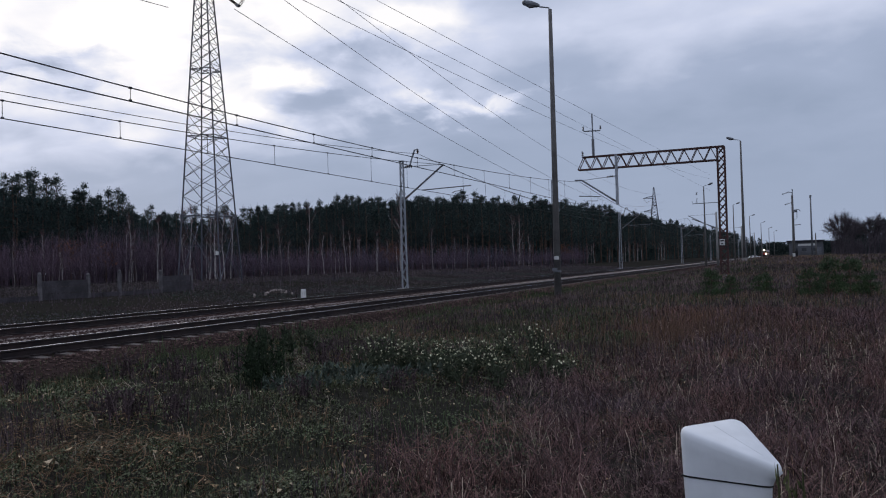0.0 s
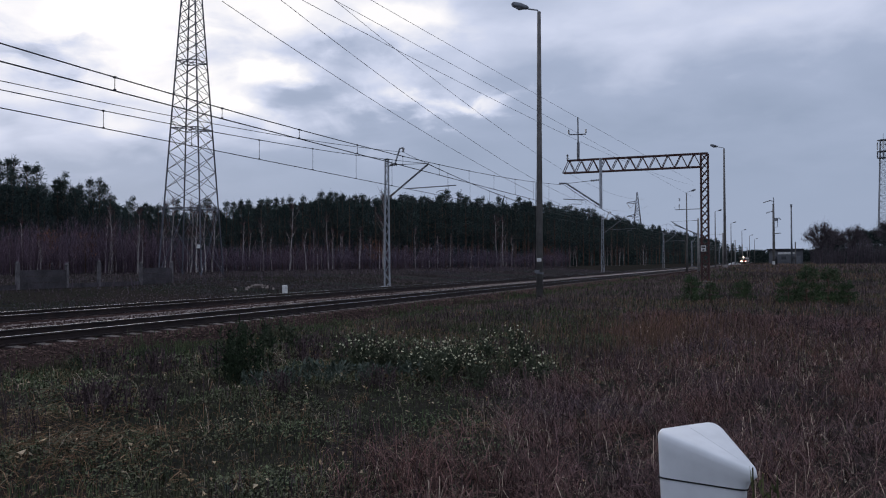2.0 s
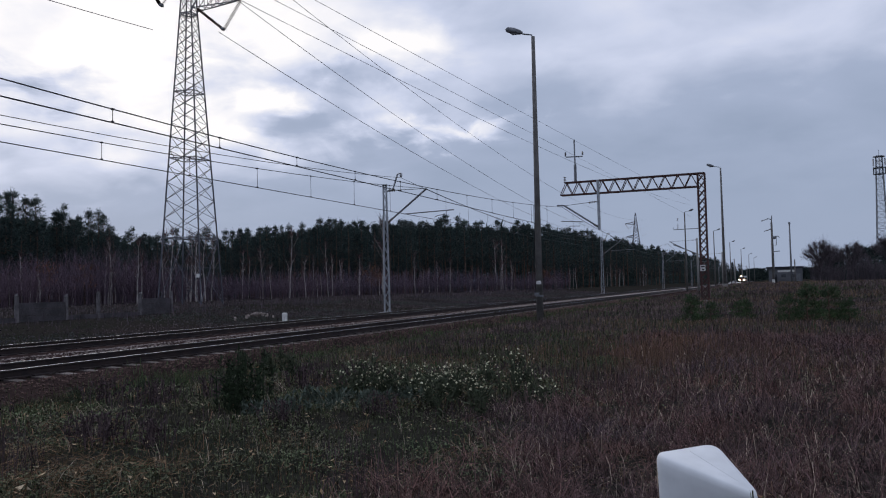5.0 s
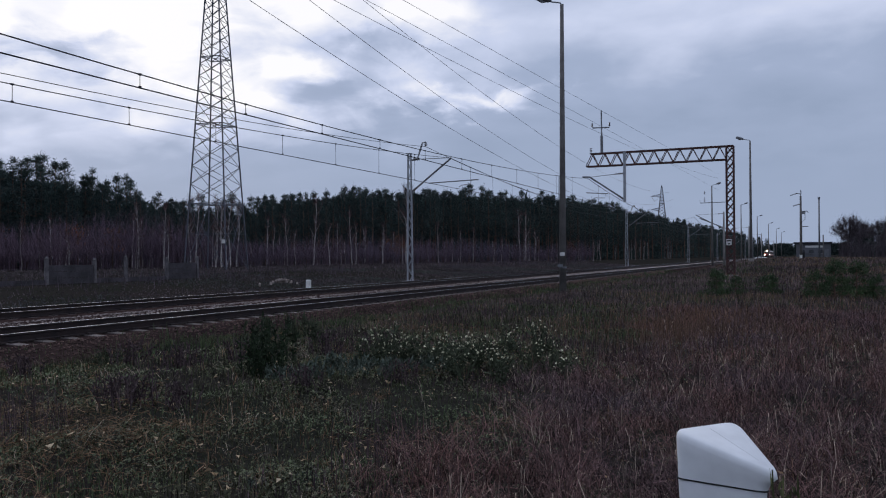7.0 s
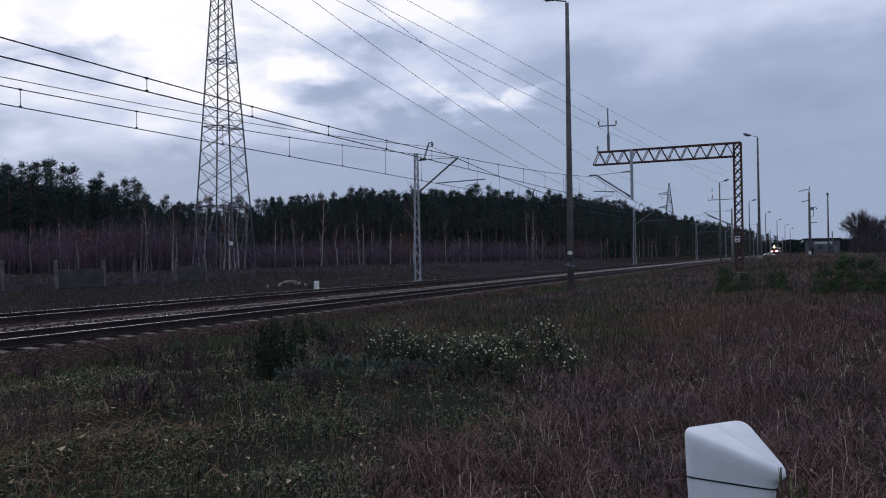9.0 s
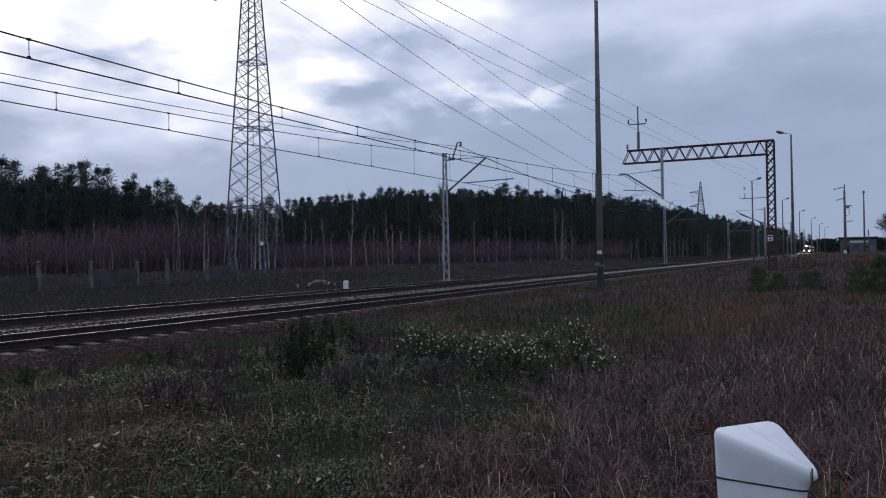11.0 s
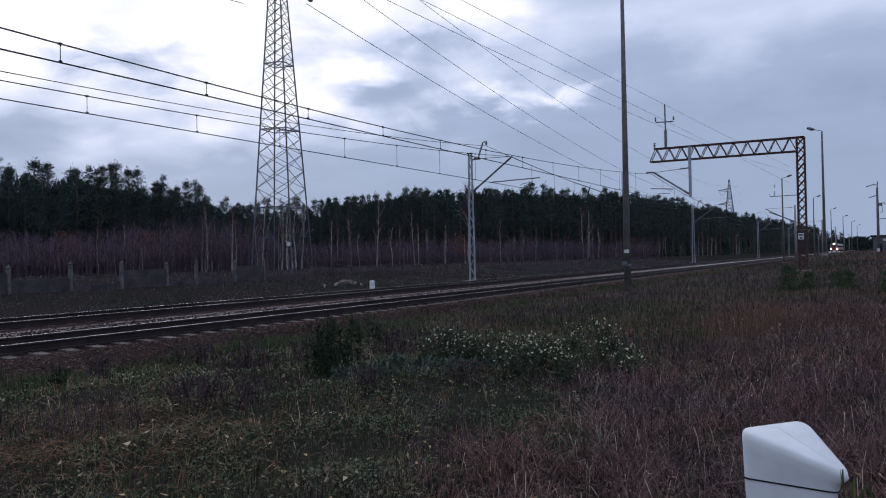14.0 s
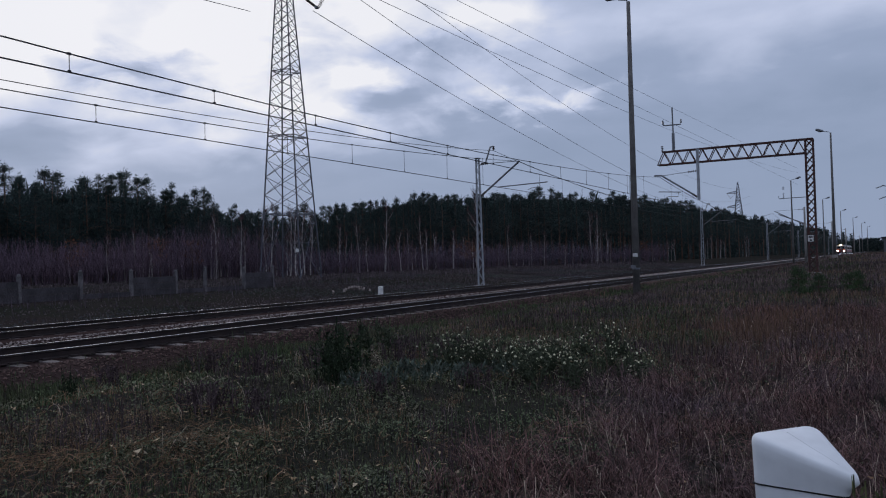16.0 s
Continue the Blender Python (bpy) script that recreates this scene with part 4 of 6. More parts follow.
def right_woods():
    out = []
    for i in range(330):
        b = RNG.uniform(-33, -3.2)
        d = RNG.uniform(215, 300)
        x, y = -d * math.sin(radians(b)), d * math.cos(radians(b))
        el = np.interp(-b, (3, 5, 7, 12, 33), (1.55, 2.0, 2.3, 2.5, 3.0)) * RNG.uniform(0.75, 1.0)
        s = (1.0 + d * math.tan(radians(el))) / 14.0
        p = PINE_ARRAYS[int(RNG.integers(5))].reshape(-1, 3, 3)[::9].copy()
        mid = p.mean(axis=1, keepdims=True)
        p = (mid + (p - mid) * 3.6).reshape(-1, 3)
        p[:, 2] = 14 - (14 - p[:, 2]) * 1.7
        p[:, :2] *= 1.9
        out.append(np.stack([p[:, 0] * s + x, p[:, 1] * s + y, p[:, 2] * s + gz(x, y)], 1))
    triangles("mixed_wood", np.concatenate(out), PINE_NEEDLE, "dark mixed wood beyond the open field", "woods")
    out = []
    for i in range(330):
        x, y = RNG.uniform(-75, 100), RNG.uniform(960, 1100)
        s = RNG.uniform(0.75, 1.1)
        p = PINE_ARRAYS[int(RNG.integers(5))].reshape(-1, 3, 3)[::15].copy()
        mid = p.mean(axis=1, keepdims=True)
        p = (mid + (p - mid) * 4.8).reshape(-1, 3)
        p[:, 2] = 14 - (14 - p[:, 2]) * 1.7
        p[:, :2] *= 2.6
        out.append(np.stack([p[:, 0] * s + x, p[:, 1] * s + y, p[:, 2] * s], 1))
    triangles("far_wood", np.concatenate(out), PINE_NEEDLE, "distant dark wood at the end of the line", "woods")


right_woods()


def bare_tree(at, h, spread, seed):
    rng = random.Random(seed)
    t = thing("bare_tree", at, "rounded leafless broadleaf tree at the edge of the field", "tree", "leafless trees by the field")
    s, tw = Solid().tube([(0, 0, -0.3), (0, 0, h * 0.3), (0.02 * h, 0, h * 0.62)], [h * 0.03, h * 0.02, h * 0.006], 6), []
    for i in range(64):
        a, q = rng.uniform(0, 6.28), rng.uniform(0.15, 1.0)
        e = Vector((math.cos(a) * spread * q, math.sin(a) * spread * q, h * (1.0 - 0.42 * q * q) * rng.uniform(0.8, 1.0)))
        p = Vector((rng.gauss(0, 0.02) * h, rng.gauss(0, 0.02) * h, h * rng.uniform(0.18, 0.55)))
        mid = p.lerp(e, 0.5) + Vector((0, 0, h * 0.05))
        s.tube([p, mid, e], [h * 0.006, h * 0.004, 0.02], 4, False)
        for f in (0.45, 0.6, 0.8, 1.0):
            c = mid.lerp(e, f)
            for _ in range(34):
                o = Vector((rng.gauss(0, 0.6), rng.gauss(0, 0.6), rng.gauss(0.35, 0.5))) * h * 0.12
                w = Vector((rng.gauss(0, 1), rng.gauss(0, 1), 0)).normalized() * 0.016
                tw.append([tuple(c - w), tuple(c + w), tuple(c + o)])
    part("trunk", s, BARE_TWIG, t)
    c = triangles("crown", np.array(tw), BARE_TWIG, "", "")
    c.parent = t


for x, y, h, sp, sd in ((10.6, 200, 9.4, 4.6, 1), (17.5, 205, 8.6, 4.2, 2), (13.5, 214, 8.6, 4.4, 3), (26, 210, 10.5, 5, 4), (35, 205, 10, 4.5, 5)):
    bare_tree((x, y, gz(x, y)), h, sp, sd)


def field_edge():
    """Bare shrubs before the wood beyond the field."""
    b, d = RNG.uniform(-16, -2.4), RNG.uniform(194, 214)
    return -d * math.sin(radians(b)), d * math.cos(radians(b)), 1.0 + 0.25 * math.sin(b * 2.1)


triangles("bare_shrubs", thin_stems(1500, field_edge, 3.0, 5.8, 16, 0.05), BARE_TWIG, "leafless purplish shrubs along the field's far edge", "shrubs")


# ---------------- fence, stone, poles, building, tower ----------------
FENCE = mat("mossy_old_concrete", (0.075, 0.066, 0.076), 0.95, scale=1.1, var=0.6, other=(0.034, 0.034, 0.036), fine=20)

FENCE_POST = mat("pale_old_concrete", (0.150, 0.138, 0.145), 0.95, scale=2.2, var=0.5, other=(0.070, 0.066, 0.070), fine=20)


def make_fence():
    t = thing("concrete_fence", (-38, 0, 0), "old weathered concrete fence with broken panels beyond the tracks", "fence")
    ys = [17.5, 21.2, 24.6, 28.1, 31.4, 34.7, 37.1, 40.6, 43.5]
    for i, y in enumerate(ys):
        z = gz(-38, y)
        h = 1.38 + 0.08 * math.sin(i * 2.3)
        part("post", Solid().box((0, y, z + h / 2 - 0.1), (0.17, 0.17, h + 0.2)).tube([(0, y, z + h - 0.02), (0, y, z + h + 0.03), (0, y, z + h + 0.16)], [0.07, 0.12, 0.05], 8), FENCE_POST, t)
    for i, (a, b) in enumerate(zip(ys, ys[1:])):
        z = gz(-38, (a + b) / 2)
        if i in (0, 1, 2, 4, 7):
            full = 3 if i != 2 else 2
            for k in range(full):
                part("panel", Solid().box((0.0, (a + b) / 2, z + 0.17 + k * 0.36), (0.06, b - a - 0.19, 0.34)), FENCE, t)
        else:
            part("panel", Solid().box((0.02, (a + b) / 2, z + 0.12), (0.06, b - a - 0.19, 0.30)), FENCE, t)


make_fence()
t = thing("marker_stone", (-22.1, 33.3, -0.2), "small white painted marker stone beside the tracks", "marker stone")
bevel(part("stone", Solid().box((0, 0, 0.36), (0.2, 0.24, 0.72)), WHITE_PAINT, t), 0.05, 3)
t = thing("rubble_heap", (-29.5, 41.5, gz(-29.5, 41.5)), "heap of pale rubble on the bank beyond the tracks", "rubble")
s = Solid()
rr = random.Random(5)
for i in range(46):
    a, d = rr.uniform(0, 6.28), abs(rr.gauss(0, 0.55))
    m = Euler((rr.uniform(0, 3), rr.uniform(0, 3), rr.uniform(0, 3))).to_matrix()
    e = rr.uniform(0.07, 0.22)
    s.box((math.cos(a) * d, math.sin(a) * d * 0.9, 0.12 + 0.30 * math.exp(-d * d)), (e, e * 0.8, e * 0.5), m)
tagged(part("stones", s, STONE_PALE, t), kind="stuff")


def pole_line():
    t = thing("utility_pole", (0.36, 115, gz(0.36, 115) - 0.55), "grey power pole with switch gear and two line insulators", "utility pole")
    part("pole", Solid().tube([(0, 0, 0.2), (0, 0, 8.9)], [0.19, 0.12], 10), CONCRETE_DARK, t, smooth=True)
    part("bracket", Solid().tube([(0, 0, 8.8), (0.05, 0, 9.5), (0.02, 0, 9.7)], 0.06, 6).tube([(0, 0, 9.2), (-0.5, 0, 9.35)], 0.05, 6), STEEL_GREY, t)
    insulator(t, (-0.4, 0, 9.3), (-1.25, 0, 9.05), 0.11, 7)
    insulator(t, (-0.1, 0, 7.9), (-0.95, 0, 7.65), 0.11, 7)
    part("switch_frame", Solid().tube([(0.1, 0, 6.9), (0.75, 0, 6.95), (0.9, 0, 6.7)], 0.05, 6).tube([(0.1, 0, 6.6), (0.5, 0, 6.6), (0.5, 0, 5.8), (0.1, 0, 5.6)], 0.04, 6), STEEL_GREY, t)
    part("cross_arm", Solid().tube([(-0.1, 0, 4.9), (0.9, 0, 4.95)], 0.05, 6), STEEL_GREY, t)
    part("switch_box", Solid().box((0.3, 0, 6.75), (0.5, 0.3, 0.3)), STEEL_GREY, t)
    part("control_box", Solid().box((0.28, 0, 0.9), (0.3, 0.3, 1.3)), BLACK, t, "dark control box at the foot")
    part("band", Solid().tube([(0, 0, 0.5), (0, 0, 1.2)], 0.195, 10), WHITE_PAINT, t, "white painted band")
    k = thing("fence_pole", (3.9, 150, gz(3.9, 150)), "slim weathered concrete pole at the edge of the field", "pole")
    part("pole", Solid().tube([(0, 0, -0.3), (0, 0, 3.9)], [0.13, 0.10], 8), CONCRETE_DARK, k, smooth=True)
    part("cap", Solid().tube([(0, 0, 3.9), (0, 0, 3.98)], [0.13, 0.06], 8), CONCRETE_DARK, k)
    q = thing("utility_pole", (4.3, 195, gz(4.3, 195)), "tall bare grey pole beside a building", "utility pole")
    part("pole", Solid().tube([(0, 0, -0.3), (0, 0, 12.9)], [0.22, 0.16], 8), STEEL_GREY, q, smooth=True)
    part("cap", Solid().tube([(0, 0, 12.9), (0, 0, 13.4)], 0.25, 8), STEEL_GREY, q)


pole_line()
WALL = mat("grey_render", (0.13, 0.135, 0.15), 0.9, scale=0.4, var=0.2)
ROOF = mat("dark_roofing", (0.035, 0.036, 0.045), 0.8, scale=0.5, var=0.3)


DIM_PANE = mat("dim_window_pane", (0.07, 0.075, 0.085), 0.25, scale=2, var=0.3, bump=0, spec=0.5)


def make_building():
    t = thing("railway_building", (3.6, 232, gz(3.6, 232)), "low grey railway building with a dark flat roof", "building")
    part("wall", Solid().box((0, 0, 1.7), (8.2, 7, 3.6)), WALL, t)
    part("roof", Solid().box((-0.2, 0, 3.72), (9.0, 7.8, 0.42)), ROOF, t)
    part("fascia", Solid().box((0.2, -3.53, 2.75), (4.2, 0.05, 0.55)), WHITE_PAINT, t, "pale fascia band")
    for x in (-2.6, -0.5, 1.7):
        w = part("window", Solid().box((x, -3.52, 1.5), (1.1, 0.06, 0.8)), DIM_PANE, t)
        part("sill", Solid().box((x, -3.56, 0.92), (1.3, 0.16, 0.06)), CONCRETE, w)
    part("door", Solid().box((3.1, -3.52, 1.0), (0.95, 0.06, 2.05)), STEEL_GREY, t)


make_building()


def make_tower(x, y, h, top_w=1.4, base_w=3.2):
    t = thing("telecom_tower", (x, y, gz(x, y)), "grey lattice telecom tower with antenna panels on top", "tower")

    def corners(z):
        k = (base_w + (top_w - base_w) * z / h) / 2
        return [(-k, -k, z), (k, -k, z), (k, k, z), (-k, k, z)]

    for j in range(4):
        part("leg", Solid().bar(corners(0)[j], corners(h)[j], 0.16), STEEL_GREY, t)
    b = Solid()
    lattice(b, corners, [h * i / 22 for i in range(23)], 0.07, True)
    tagged(part("bracing", b, STEEL_GREY, t), kind="stuff")
    for z in (h - 0.3, h - 3.3, h - 5.0):
        part("platform", Solid().tube([(0, 0, z), (0, 0, z + 0.15)], 1.5, 12), STEEL_GREY, t)
    for z in (h - 2.6, h - 4.9):
        for a in (0.4, 2.5, 4.6):
            part("antenna_panel", Solid().box((1.6 * math.cos(a), 1.6 * math.sin(a), z + 1.0), (0.3, 0.3, 2.0)), WHITE_PAINT if z > h - 3 else STEEL_GREY, t)
    part("lightning_rod", Solid().tube([(0, 0, h), (0, 0, h + 1.5)], 0.05, 5), STEEL_GREY, t)


make_tower(27.9, 240, 32.9)


# ---------------- parked car far off ----------------
CAR_WHITE = mat("white_car_paint", (0.82, 0.83, 0.84), 0.3, scale=3, var=0.08, bump=0, spec=0.5)
TYRE = mat("tyre_rubber", (0.02, 0.02, 0.02), 0.9, bump=0.1)
DARK_GLASS = mat("dark_glass", (0.015, 0.018, 0.022), 0.08, bump=0, spec=0.6)


def make_car(at, rz):
    t = thing("parked_car", at, "white car parked beside the railway line", "car", rz=rz)
    prof = [(-2.1, 0.35), (-2.15, 0.75), (-1.9, 0.95), (-1.2, 1.0), (-0.55, 1.45), (0.9, 1.48), (1.7, 1.02), (2.1, 0.95), (2.12, 0.35)]
    s = Solid()
    for sx in (-0.82, 0.82):
        s.v += [(sx * (0.84 if z > 1.2 else 1), y, z) for y, z in prof]
    n = len(prof)
    s.f += [tuple(range(n)), tuple(reversed(range(n, 2 * n)))] + [(i, i + n, (i + 1) % n + n, (i + 1) % n) for i in range(n)]
    body = bevel(part("body", s, CAR_WHITE, t), 0.05, 2)
    for sx in (-0.80, 0.80):
        part("side_window", Solid().box((sx * 0.96, 0.15, 1.22), (0.06, 1.7, 0.34)), DARK_GLASS, body)
    part("windscreen", Solid().box((0, -0.98, 1.24), (1.3, 0.5, 0.06), Euler((0.6, 0, 0)).to_matrix()), DARK_GLASS, body)
    for sx in (-0.8, 0.8):
        for y in (-1.35, 1.35):
            part("wheel", Solid().tube([(sx - 0.1, y, 0.31), (sx + 0.1, y, 0.31)], 0.31, 14), TYRE, t)


make_car((-12.1, 305, gz(-12.1, 305)), 55)

# ---------------- the train ----------------
TRAIN_CREAM = mat("cream_train_paint", (0.42, 0.40, 0.38), 0.45, scale=0.7, var=0.15, bump=0.02, spec=0.4)
TRAIN_RED = mat("dull_red_train_paint", (0.27, 0.045, 0.04), 0.45, scale=0.7, var=0.2, bump=0.02, spec=0.4)
TRAIN_ROOF = mat("grey_train_roof", (0.12, 0.12, 0.125), 0.7, scale=0.8, var=0.3)
UNDER = mat("dirty_undercarriage", (0.022, 0.02, 0.019), 0.9, scale=1.5, var=0.4)
HEADLIGHT = mat("lit_headlight", (0.9, 0.85, 0.75), 0.3, bump=0, emit=((1.0, 0.74, 0.46), 45.0))
TRAIN = thing("train", (TRACK_NEAR, 515, RAIL_Z), "electric passenger train with three headlights on, cream and dull red", "train")


def train_section(w, zb, zt, r=0.35):
    return [(-w, zb), (w, zb), (w, zt - r), (w - r * 0.35, zt - r * 0.3), (w - r, zt), (-w + r, zt), (-w + r * 0.35, zt - r * 0.3), (-w, zt - r)]


for k in range(3):
    y0 = k * 21.6
    nose = [(0, y0 + 0.0, 0), (0, y0 + 0.9, 0), (0, y0 + 20.9, 0)] if k == 0 else [(0, y0, 0), (0, y0 + 20.9, 0)]
    body = part("car_body", Solid().sweep(train_section(1.42, 0.95, 3.55, 0.3), nose), TRAIN_CREAM, TRAIN)
    part("roof", Solid().sweep([(-1.3, 3.5), (1.3, 3.5), (1.1, 3.78), (0.5, 3.92), (-0.5, 3.92), (-1.1, 3.78)], [(0, y0 + 0.15, 0), (0, y0 + 20.8, 0)]), TRAIN_ROOF, body)
    for s in (-1, 1):
        part("stripe", Solid().box((s * 1.425, y0 + 10.45, 1.30), (0.02, 20.88, 0.62)), TRAIN_RED, body)
        for i in range(9):
            part("window", Solid().box((s * 1.43, y0 + 2.6 + i * 2.0, 2.45), (0.03, 1.35, 0.8)), DARK_GLASS, body)
        part("door", Solid().box((s * 1.435, y0 + 1.2, 2.0), (0.03, 0.9, 2.0)), TRAIN_RED, body)
    part("underframe", Solid().box((0, y0 + 10.45, 0.72), (2.3, 19.5, 0.5)), UNDER, TRAIN)
    for y in (y0 + 3.2, y0 + 17.7):
        bogie = part("bogie", Solid().box((0, y, 0.52), (2.2, 2.6, 0.25)), UNDER, TRAIN)
        for dy in (-1.25, 1.25):
            for s in (-1, 1):
                part("wheel", Solid().tube([(s * 0.69, y + dy, 0.46), (s * 0.82, y + dy, 0.46)], 0.46, 18), UNDER, bogie)
front = part("cab_front", Solid().box((0, -0.05, 1.62), (2.8, 0.10, 1.3)), TRAIN_RED, TRAIN)
part("windscreen", Solid().box((-0.66, -0.06, 2.75), (1.15, 0.10, 0.85)), DARK_GLASS, TRAIN)
part("windscreen", Solid().box((0.66, -0.06, 2.75), (1.15, 0.10, 0.85)), DARK_GLASS, TRAIN)
part("buffer_beam", Solid().box((0, -0.15, 0.85), (2.7, 0.3, 0.4)), UNDER, TRAIN)
for x in (-0.87, 0.87):
    part("buffer", Solid().tube([(x, -0.3, 0.95), (x, -0.75, 0.95), (x, -0.76, 0.95)], [0.09, 0.09, 0.24], 12), UNDER, TRAIN)
for x, z in ((-1.08, 1.45), (1.08, 1.45), (0, 3.68)):
    part("headlight", Solid().tube([(x, -0.1, z), (x, -0.17, z)], 0.27, 14), HEADLIGHT, TRAIN, "glowing warm white headlight")
part("pantograph", Solid().tube([(0, 24.5, 3.9), (0, 25.6, 4.6), (0, 24.7, 5.55)], 0.04, 5).tube([(-0.8, 24.7, 5.57), (0.8, 24.7, 5.57)], 0.04, 5), UNDER, TRAIN)


# ---------------- plants of the field ----------------
GRASS_GREEN = mat("short_green_grass", (0.060, 0.092, 0.040), 0.8, scale=0.5, var=0.4, other=(0.066, 0.062, 0.036), island=0.7, bump=0, spec=0.15)
GRASS_RED = mat("dead_reddish_grass", (0.156, 0.084, 0.070), 0.85, scale=0.55, var=0.55, other=(0.082, 0.058, 0.068), island=0.85, bump=0, spec=0.15)
GRASS_TAN = mat("dry_tan_grass", (0.23, 0.15, 0.09), 0.85, scale=0.6, var=0.35, other=(0.15, 0.085, 0.05), island=0.6, bump=0, spec=0.15)
GRASS_STRAW = mat("bleached_straw", (0.46, 0.37, 0.29), 0.8, scale=0.6, var=0.3, island=0.5, bump=0, spec=0.2)
WEED_DARK = mat("dark_weed_leaves", (0.026, 0.042, 0.020), 0.75, scale=2, var=0.4, island=0.5, bump=0, spec=0.2)
WEED_GREY = mat("dead_weed_stalks", (0.092, 0.066, 0.070), 0.9, scale=1, var=0.4, island=0.6, bump=0, spec=0.1)
LEAF_BLUE = mat("bluish_broad_leaves", (0.080, 0.105, 0.082), 0.7, scale=2, var=0.3, island=0.45, bump=0, spec=0.25)
LEAF_MAT = mat("small_green_leaves", (0.084, 0.112, 0.056), 0.75, scale=1.0, var=0.5, other=(0.070, 0.060, 0.040), island=0.9, bump=0, spec=0.2)
FIELD_BROWN = mat("field_brown_grass", (0.172, 0.120, 0.110), 0.9, scale=0.22, var=0.4, other=(0.112, 0.090, 0.094), island=0.5, bump=0, spec=0.1)
FIELD_TAN = mat("field_tan_grass", (0.210, 0.132, 0.086), 0.9, scale=0.3, var=0.4, other=(0.125, 0.098, 0.064), island=0.5, bump=0, spec=0.1)
DULL = mat("dull_dry_grass", (0.108, 0.086, 0.088), 0.9, scale=0.2, var=0.4, island=0.5, bump=0, spec=0.1)
LEAF_DEAD = mat("fallen_leaves", (0.42, 0.35, 0.24), 0.8, scale=3, var=0.4, other=(0.22, 0.13, 0.06), island=0.6, bump=0, spec=0.2)
PETAL = mat("pale_petals", (0.80, 0.78, 0.54), 0.7, scale=3, var=0.2, island=0.3, bump=0)
STALK = mat("green_stalks", (0.052, 0.064, 0.038), 0.8, scale=2, var=0.3, island=0.4, bump=0, spec=0.2)


def field_noise(x, y, s, k=0.0):
    """Smooth patches over the field, from -1 to 1."""
    return (np.sin(x * s + 1.3 * np.sin(y * s * 0.7 + k) + k) + np.sin(y * s * 1.17 - 1.1 * np.sin(x * s * 0.83 - k) + 2 * k) + 0.6 * np.sin((x + y) * s * 2.1 + 3 * k)) / 2.6


def wedge(n, near, far, lo=-10.0, hi=61.0, power=1.0):
    """Random places before the camera's stand, between two distances and two bearings."""
    d = near + (far - near) * RNG.uniform(0, 1, n) ** power
    b = np.radians(RNG.uniform(lo, hi, n))
    return -d * np.sin(b), d * np.cos(b)


def blades(x, y, h, w, lean, z=None, droop=0.0):
    """Bent blades: five points each."""
    n = len(x)
    z = ground_z(x, y) if z is None else z
    a, t = RNG.uniform(0, 6.283, n), RNG.uniform(0, 6.283, n)
    l = np.abs(RNG.normal(0.85 * droop, 1 - 0.5 * droop, n)) * lean
    up = np.cos(np.clip(l, 0, 1.35)) * h
    out = np.sin(np.clip(l, 0, 1.35)) * h
    sx, sy = np.cos(t) * w / 2, np.sin(t) * w / 2
    dx, dy = np.cos(a) * out, np.sin(a) * out
    p = np.zeros((n, 5, 3))
    p[:, 0], p[:, 1] = np.stack([x - sx, y - sy, z - 0.02], 1), np.stack([x + sx, y + sy, z - 0.02], 1)
    m = np.stack([x + dx * (0.36 + 0.1 * droop), y + dy * (0.36 + 0.1 * droop), z + up * (0.66 + 0.2 * droop)], 1)
    s = np.stack([sx, sy, np.zeros(n)], 1) * 0.8
    p[:, 2], p[:, 3] = m - s, m + s
    p[:, 4] = np.stack([x + dx, y + dy, z + up * RNG.uniform(0.75 - 0.65 * droop, 1.0, n)], 1)
    return p


def red_zone(x, y):
    """1 where the tall dead reddish grass grows."""
    border = np.interp(y, (0, 4, 7, 9.5, 11, 13, 20, 40), (-1.6, -2.0, -2.7, -3.3, -2.6, -2.4, -3.5, -5.0))
    return smooth01(-0.5, 0.7, x - border + 0.55 * field_noise(x, y, 1.3))


def not_ballast(x):
    return (x > -12.2) | (x < -23.6)


def grow(name, label, material, n, near, far, keep, h, w, lean, category="grass", lo=-10.0, hi=61.0, droop=0.0):
    x, y = wedge(n, near, far, lo, hi)
    k = (RNG.uniform(0, 1, n) < keep(x, y)) & not_ballast(x) & ((x + 0.1) ** 2 + (y - 1.5) ** 2 > 0.02)
    x, y = x[k], y[k]
    d = np.hypot(x, y)
    hh = h(x, y) * RNG.uniform(0.45, 1.25, len(x))
    ww = w * np.maximum(1.0, d / 9.0) * RNG.uniform(0.6, 1.3, len(x))
    triangles(name, blades(x, y, hh, ww, lean, None, droop), material, label, category, per=5)


